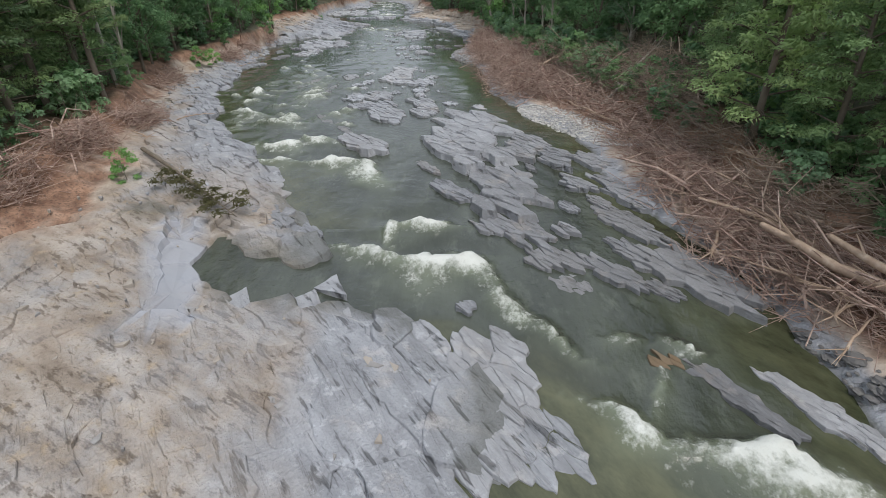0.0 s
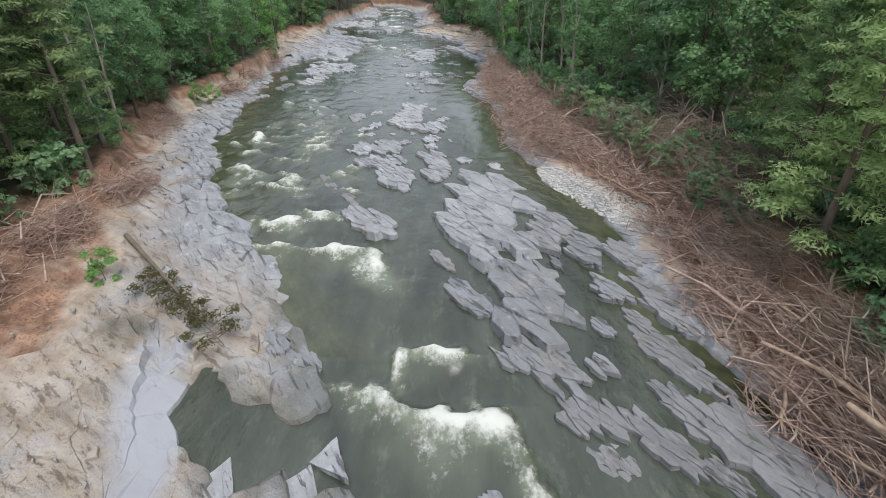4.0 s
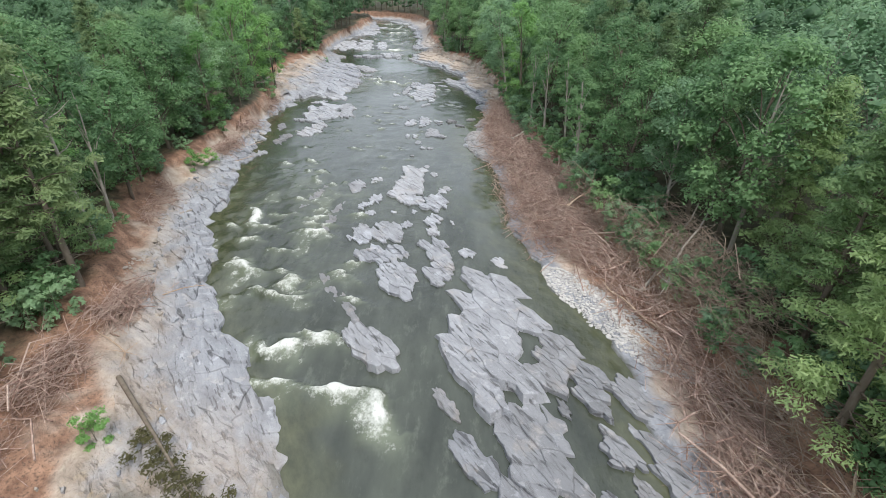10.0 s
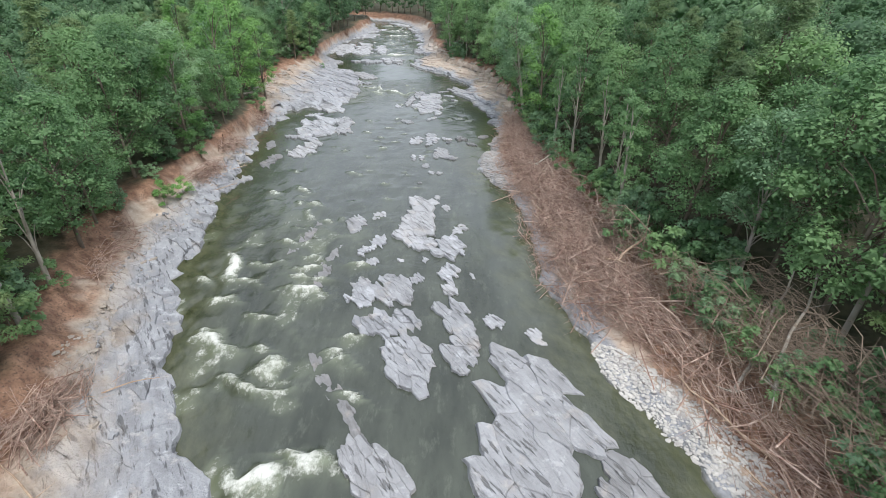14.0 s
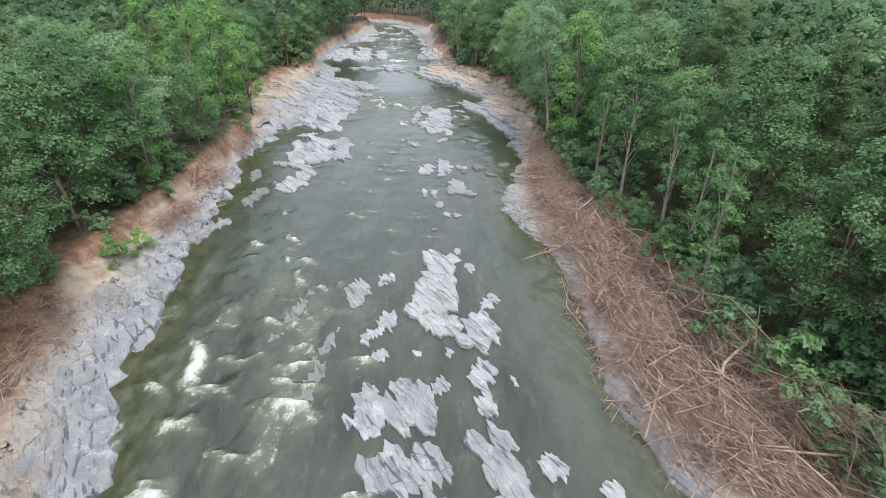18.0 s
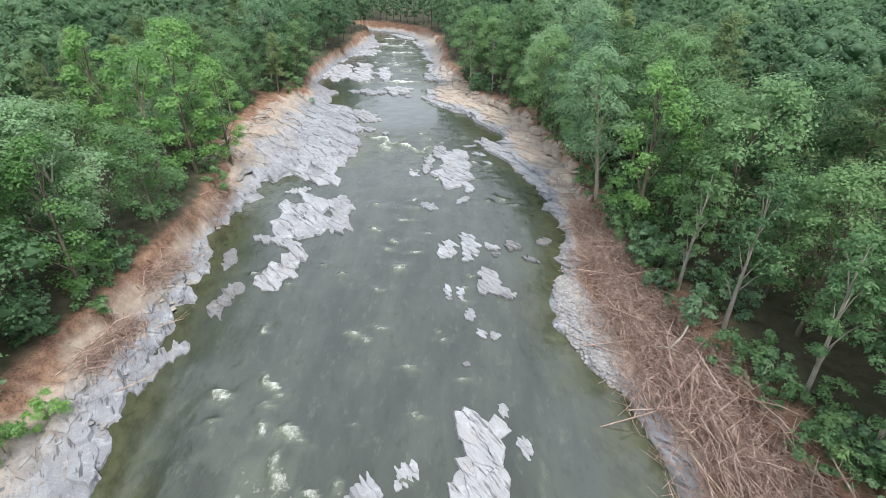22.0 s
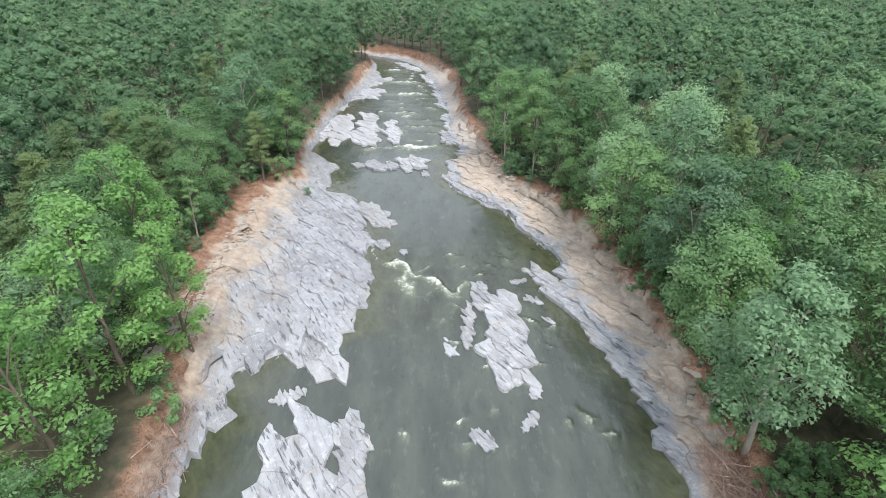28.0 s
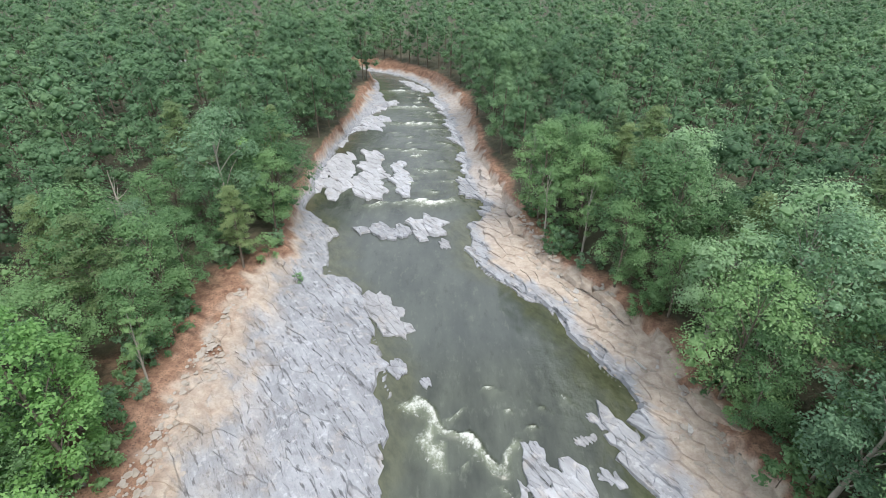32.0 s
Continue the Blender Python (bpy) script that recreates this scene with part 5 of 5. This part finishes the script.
BRUSHWOOD = wood_material("grey_brown_brushwood", (0.12, 0.09, 0.07), (0.24, 0.18, 0.14), (0.36, 0.29, 0.23))
BRUSH = "thicket of bare grey-brown dead branches beside the woods"
for k, (bx, by, bt) in enumerate(((13.6, 17.5, 100), (13.6, 25.5, 100), (13.2, 31.0, 105), (14.2, 35.0, 100), (14.6, 38.6, 100), (15.2, 31.6, 95), (12.4, 36.0, 110), (11.2, 41.0, 110), (9.6, 48.0, 100))):
    sticks("dead_brush", bx, by, 5.5, 2.4, bt, 130, 1.6, 331 + k, BRUSH, 0.018, BRUSHWOOD)


def log(x, y, length, radius, turn, rise=4, mat=None, label="long bare driftwood log lying on the debris", name="driftwood_log", up=0.35):
    rg = np.random.default_rng(int(abs(x * 131 + y * 17)))
    d = np.array([math.cos(radians(turn)) * math.cos(radians(rise)), math.sin(radians(turn)) * math.cos(radians(rise)), math.sin(radians(rise))])
    ts = np.linspace(-0.5, 0.5, 6)
    P = [d * length * t + rg.normal(0, 0.012, 3) * length for t in ts]
    ob = new(name, mesh_of(name, *tube(P, 0.72 * radius * np.array([1.15, 1.0, 0.92, 0.8, 0.66, 0.5]), 8), mat or BARE_WOOD, flat=False))
    for k in range(6):
        b = np.array([rg.normal(), rg.normal(), abs(rg.normal()) * 0.6]) * 0.55 - d * 0.3
        part("root", mesh_of("root", *tube([P[0], P[0] + b * 0.6, P[0] + b * 1.3], [radius * 0.5, radius * 0.25, radius * 0.06], 4), mat or BARE_WOOD), ob)
    for k in range(4):
        p = P[2 + k % 3]
        b = np.array([rg.normal(), rg.normal(), abs(rg.normal())]) * 0.5 + d * 0.5
        part("branch_stub", mesh_of("branch_stub", *tube([p, p + b], [radius * 0.22, radius * 0.05], 4), mat or BARE_WOOD), ob)
    ob.location = (x, y, height_at(x, y) + up)
    tagged(ob, label, "log", "logs on the banks")


log(13.2, 12.6, 7.0, 0.3, 116, 4, up=1.3)
log(13.9, 11.2, 6.0, 0.26, 110, 5, up=1.2)
log(12.6, 16.6, 6.0, 0.16, 122, 2, up=1.2)
log(13.4, 18.2, 5.0, 0.15, 112, 3, up=1.1)
log(12.3, 13.6, 5.0, 0.09, 125, -3, up=0.9)
log(13.3, 15.0, 6.0, 0.1, 108, 6, up=0.8)
log(12.0, 20.0, 9.5, 0.15, 118, 3, DRIFT, up=0.8)
log(11.6, 18.0, 3.8, 0.1, 60, 14, up=0.7)
log(12.4, 24.6, 4.6, 0.09, 112, 4, up=0.7)
log(11.2, 29.0, 4.4, 0.09, 125, 6, up=0.5)
log(10.2, 33.6, 4.8, 0.09, 118, 3, up=0.6)
log(14.0, 37.4, 8.5, 0.12, 48, 24, PALE_BARK, "pale leaning trunk fallen from the woods", "fallen_log", 0.9)
log(14.6, 36.6, 8.0, 0.11, 50, 22, PALE_BARK, "pale leaning trunk fallen from the woods", "fallen_log", 1.8)
log(10.2, 46.0, 4.2, 0.11, 40, 10, up=0.9)
log(7.0, 44.0, 5.0, 0.08, 120, 4, up=0.7)
log(6.4, 49.0, 4.5, 0.08, 100, 3, up=0.8)
log(7.6, 52.5, 3.5, 0.08, 60, 5, up=0.8)
log(6.0, 56.0, 5.0, 0.07, 115, 3, up=0.8)
log(7.2, 60.0, 4.0, 0.08, 75, 6, up=0.8)
log(8.2, 64.2, 5.4, 0.09, 40, 10, PALE_BARK, "pale leaning trunk fallen from the woods", "fallen_log", 0.9)
log(5.4, 66.0, 4.0, 0.07, 120, 4, up=0.6)
log(6.0, 70.5, 4.0, 0.07, 100, 4, up=0.6)
log(6.8, 78.0, 4.0, 0.06, 60, 10, up=0.5)
lr = np.random.default_rng(555)
for k in range(38):
    y = lr.uniform(10, 82)
    x = right_of(y) + lr.uniform(0.25, 0.95) * (woods_right(y) - right_of(y))
    log(x, y, lr.uniform(1.8, 4.6), lr.uniform(0.05, 0.1), 105 + lr.normal(0, 40), lr.normal(3, 7), BARE_WOOD if k % 3 else DRIFT, "stripped pale branch lying on the driftwood heap", "driftwood_branch", lr.uniform(0.5, 0.9))
log(-24.9, 61.0, 3.6, 0.06, 30, 6, up=0.3)
log(-25.6, 66.4, 3.2, 0.06, 20, 8, up=0.3)
log(-19.0, 35.4, 3.4, 0.06, 20, 3, up=0.4)
log(-20.0, 30.0, 3.0, 0.06, 150, 5, up=0.5)


def fallen_tree():
    """The small pine that lies over the shelf with its olive foliage."""
    rg = np.random.default_rng(404)
    a, b = np.array([-18.2, 27.6, height_at(-18.2, 27.6) + 0.5]), np.array([-9.8, 19.8, height_at(-9.8, 19.8) + 0.45])
    d = b - a
    base = new("fallen_tree")
    base.location = a
    part("trunk", mesh_of("fallen_trunk", *tube([d * t + (0, 0, 0.15 * math.sin(3 * t)) for t in np.linspace(0, 1, 6)], [0.14, 0.12, 0.1, 0.075, 0.05, 0.02], 7), BARK, flat=False), base)
    cen, rad, wood = [], [], []
    for k in range(26):
        t = 0.38 + 0.62 * k / 26
        side = np.array([d[1], -d[0], 0]) / np.hypot(d[0], d[1]) * rg.normal(0, 0.75) * (1.25 - t * 0.6)
        c = d * t + side + (0, 0, rg.uniform(-0.1, 0.35))
        cen.append(c)
        rad.append(rg.uniform(0.3, 0.55))
        wood.append(tube([d * t, c], [0.03, 0.008], 4))
    part("branches", mesh_of("fallen_branches", *joined(wood), BARK), base)
    part("foliage", mesh_of("fallen_foliage", *clumps(cen, rad, 55, 0.22, rg, 0.3, 0.5), DRY_NEEDLE), base, "dying olive-brown needles")
    tagged(base, "fallen pine with dying olive foliage across the rock shelf", "tree")


fallen_tree()


# ---- loose slate plates on the near shelf ----
def loose_plate(rg, sides):
    a = np.sort(rg.uniform(0, 2 * math.pi, sides) * 0.35 + np.arange(sides) * 2 * math.pi / sides)
    r = rg.uniform(0.6, 1.15, sides)
    ring = np.stack([r * np.cos(a) * 1.5, r * np.sin(a)], -1)
    bm = bmesh.new()
    up = [bm.verts.new((x * 0.93, y * 0.93, 0.5)) for x, y in ring]
    rim = [bm.verts.new((x, y, 0.3)) for x, y in ring]
    low = [bm.verts.new((x * 0.97, y * 0.97, -0.8)) for x, y in ring]
    bm.faces.new(up)
    for one, two in ((up, rim), (rim, low)):
        for k in range(sides):
            bm.faces.new((one[k - 1], two[k - 1], two[k], one[k]))
    bmesh.ops.recalc_face_normals(bm, faces=bm.faces)
    me = bpy.data.meshes.new("loose_plate")
    bm.to_mesh(me)
    bm.free()
    return me


def lay_plates(count, seed, spot, mats, label, small, big):
    """Strews flat broken plates over a stretch of the plan; spot gives a place from a generator."""
    rg = np.random.default_rng(seed)
    shapes = []
    for k in range(10):
        me = loose_plate(rg, int(rg.integers(4, 7)))
        me.materials.append(mats[k % len(mats)])
        shapes.append(me)
    for k in range(count):
        x, y = spot(rg)
        size = small + (big - small) * rg.uniform() ** 2.5
        ob = new("loose_plate", shapes[k % 10])
        ob.matrix_basis = pose(x, y, height_at(x, y) + 0.08, rg.normal(0, 3), rg.normal(0, 3), 120 + rg.normal(0, 28)) @ Matrix.Diagonal((size, size, rg.uniform(0.06, 0.14), 1))
        tagged(ob, label, "rock", "loose plates on the shelf")


def near_shelf(rg):
    y = rg.uniform(4.5, 22)
    return rg.uniform(max(-0.95 * y - 6, -19), left_of(min(y, 13)) - 1.5 if y < 13.4 else -11.5), y


def left_shelf(rg):
    y = rg.uniform(21, 62)
    return left_of(y) - rg.uniform(0.2, 0.62) * (left_of(y) - woods_left(y)), y


def tan_bank(rg):
    y = rg.uniform(86, 130)
    return right_of(y) + rg.uniform(0.15, 0.8) * (woods_right(y) - right_of(y)), y


lay_plates(120, 801, near_shelf, (TAN_STONE, GREY_STONE, TAN_STONE), "flat broken plate of tan-grey slate on the shelf", 0.06, 0.22)
lay_plates(110, 802, left_shelf, (SLATE, PALE_SLATE, SLATE, TAN_STONE), "flat broken plate of grey slate on the shelf", 0.08, 0.28)
lay_plates(60, 803, tan_bank, (TAN_STONE, PEBBLE), "flat tan stone on the sandy bank", 0.12, 0.5)


# ---- loose stones ----
def stone_shape(rg, sides=7):
    """A small angular stone of some twenty faces."""
    a = np.arange(sides) * 2 * math.pi / sides
    rings = []
    for z, r in ((-0.45, 0.75), (0.05, 1.0), (0.42, 0.66)):
        q = r * rg.uniform(0.75, 1.2, sides)
        rings.append(np.stack([q * np.cos(a), q * np.sin(a), np.full(sides, z) + rg.normal(0, 0.06, sides)], -1))
    V = np.concatenate(rings + [[[0, 0, 0.5]]])
    F = [[i * sides + j, i * sides + (j + 1) % sides, (i + 1) * sides + (j + 1) % sides, (i + 1) * sides + j] for i in range(2) for j in range(sides)]
    F += [[2 * sides + j, 2 * sides + (j + 1) % sides, 3 * sides, 3 * sides] for j in range(sides)]
    return V, np.array(F)


def gravel(name, cx, cy, run, wide, turn, n, small, big, seed, label, mat=None):
    rg = np.random.default_rng(seed)
    shapes = []
    for k in range(6):
        shapes.append(stone_shape(rg, 6))
    c, s = math.cos(radians(turn)), math.sin(radians(turn))
    a, b = rg.uniform(-0.5, 0.5, n) * run, rg.uniform(-0.5, 0.5, n) * wide
    b *= np.sqrt(np.clip(1 - (2 * a / run) ** 2, 0.05, 1))
    x, y = cx + a * c - b * s, cy + a * s + b * c
    h = bank(x, y)[0]
    dry = h > level(y) - 0.04
    x, y, h, n = x[dry], y[dry], np.maximum(h[dry], level(y[dry]) - 0.02), int(dry.sum())
    pieces = []
    for k in range(n):
        V, F = shapes[k % 6]
        r = small + (big - small) * rg.uniform() ** 3
        t = rg.uniform(0, 6.28)
        W = V * (r * rg.uniform(0.8, 1.4), r, r * 0.55)
        pieces.append((np.stack([W[:, 0] * math.cos(t) - W[:, 1] * math.sin(t) + x[k], W[:, 0] * math.sin(t) + W[:, 1] * math.cos(t) + y[k], W[:, 2] + h[k] + r * 0.15], -1), F[:12]))
    V, F = joined(pieces)
    lids = np.concatenate([np.array([[12, 13, 14, 15], [15, 16, 17, 12]]) + 19 * k for k in range(n)])
    tagged(new(name, mesh_of(name, V, np.concatenate([F, lids]), mat or PEBBLE)), label, "gravel", kind="stuff")


gravel("gravel_bar", 9.0, 33.6, 13, 2.5, 118, 3000, 0.04, 0.15, 501, "pale grey gravel bar along the river's edge")
gravel("gravel_bar", 2.8, 66.8, 13, 3.0, 92, 2600, 0.045, 0.2, 502, "grey gravel bar beside the driftwood", GREY_STONE)
gravel("gravel_bar", 3.4, 75.6, 6, 1.6, 92, 300, 0.08, 0.3, 503, "scattered grey stones at the water's edge", GREY_STONE)
gravel("bank_stones", -24.4, 60.0, 12, 2.0, 95, 240, 0.05, 0.2, 504, "broken slate pieces along the shelf's edge", GREY_STONE)
gravel("bank_stones", -26.0, 71.0, 14, 1.8, 95, 260, 0.05, 0.2, 505, "broken slate pieces along the water's edge", GREY_STONE)
gravel("bank_stones", 11.3, 11.0, 5, 1.6, 110, 160, 0.08, 0.3, 506, "wet grey stones below the driftwood", DARK_STONE)
gravel("bank_stones", -22.4, 38.0, 9, 2.2, 110, 260, 0.05, 0.2, 507, "broken tan stones below the red bank", TAN_STONE)
gravel("bank_stones", 2.6, 110.0, 26, 4.0, 105, 420, 0.05, 0.22, 508, "broken tan stones on the sandy bank", TAN_STONE)
gravel("bank_stones", -32.0, 106.0, 26, 3.0, 95, 320, 0.05, 0.22, 509, "broken tan stones on the sandy bank", TAN_STONE)
gravel("bank_stones", 4.6, 102.0, 36, 3.4, 98, 800, 0.08, 0.36, 510, "broken tan stones under the far woods", TAN_STONE)
gravel("bank_stones", -3.6, 130.0, 26, 3.0, 104, 500, 0.1, 0.4, 511, "broken tan stones under the far woods", TAN_STONE)
gravel("bank_stones", -32.6, 104.0, 30, 2.4, 92, 600, 0.08, 0.34, 512, "broken tan stones under the far woods", TAN_STONE)
gravel("bank_stones", -26.8, 78.0, 26, 2.0, 92, 400, 0.06, 0.26, 513, "broken tan stones below the red bank", TAN_STONE)


# ---- the slate plates of the shelf along the left bank ----
def shelf_plates(x0, x1, y0, y1, size, slim, seed, single, step):
    """Lays plates over the shelf between y0 and y1: each a part of the ground up to the depth single, the rest joined."""
    rg = np.random.default_rng(seed)
    ground = bpy.data.objects["ground"]
    corners = [(ax * ALONG[0] + ay * ALONG[1], (ax * ACROSS[0] + ay * ACROSS[1]) / slim) for ax in (x0, x1) for ay in (y0, y1)]
    lo, high = np.min(corners, axis=0), np.max(corners, axis=0)
    seeds = jittered(lo[0], high[0], lo[1], high[1], size, rg, 0.46)
    px, py = to_plan(seeds[:, 0], seeds[:, 1] * slim)
    near = (py > y0 - 3 * size) & (py < y1 + 3 * size) & (px > x0) & (px < x1)
    seeds, px, py = seeds[near], px[near], py[near]
    h, *_, d, u = bank(px, py)
    h = np.maximum(h, level(py) + 0.02)
    lay = plated(px, py, d, u) & (py >= y0) & (py < y1)
    e = 0.7
    gx, gy = (bank(px + e, py)[0] - bank(px - e, py)[0]) / (2 * e), (bank(px, py + e)[0] - bank(px, py - e)[0]) / (2 * e)
    rings = cell_outlines(seeds, 2 * size)
    rest = []
    for k in np.flatnonzero(lay):
        ring = split_edges(rings[k] * (1, slim), 0.16 * size)
        X, Y = to_plan(ring[:, 0], ring[:, 1])
        X, Y = frayed(X, Y, 0.45 * size, 0.9)
        flat = np.stack([X - px[k], Y - py[k]], -1)
        across = flat @ np.array(ACROSS)
        slope = np.clip([gx[k], gy[k]], -0.16, 0.16)
        top = 0.05 + rg.uniform(0, 1.2) * step + flat @ slope - rg.normal(1.0, 0.6) * step * across / max(1.0, size / 1.5) + 0.05 * (fbm(X * 1.4, Y * 1.4, 503, 2) - 0.5)
        V, F = plate_solid(flat, top, np.full(len(flat), -0.55), flat.mean(axis=0), 0.035)
        here = bank(V[:, 0] + px[k], V[:, 1] + py[k])
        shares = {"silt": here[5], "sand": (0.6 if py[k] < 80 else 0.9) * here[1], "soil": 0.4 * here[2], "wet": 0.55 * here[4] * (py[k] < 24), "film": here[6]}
        if py[k] < single:
            ob = part("slate_plate", mesh_of("slate_plate", V, F, GROUND, shares), ground)
            ob.location = (px[k], py[k], h[k])
        else:
            rest.append((V + (px[k], py[k], h[k]), F, shares))
    if rest:
        V, F = joined([r[:2] for r in rest])
        me = mesh_of("slate_plates", V, F, GROUND, {key: np.concatenate([r[2][key] for r in rest]) for key in ("silt", "sand", "soil", "wet", "film")})
        tagged(part("slate_plates", me, ground, "overlapping grey slate plates of the shelf"), kind="stuff")


shelf_plates(-32, 8, 2.0, 20.0, 2.4, 0.55, 871, 99, 0.07)
shelf_plates(-34, 8, 20.0, 88.0, 1.8, 0.4, 872, 36, 0.075)
shelf_plates(-40, -12, 88.0, 126.0, 2.6, 0.45, 873, 0, 0.11)
shelf_plates(-12, 12, 84.0, 150.0, 1.9, 0.5, 874, 0, 0.14)
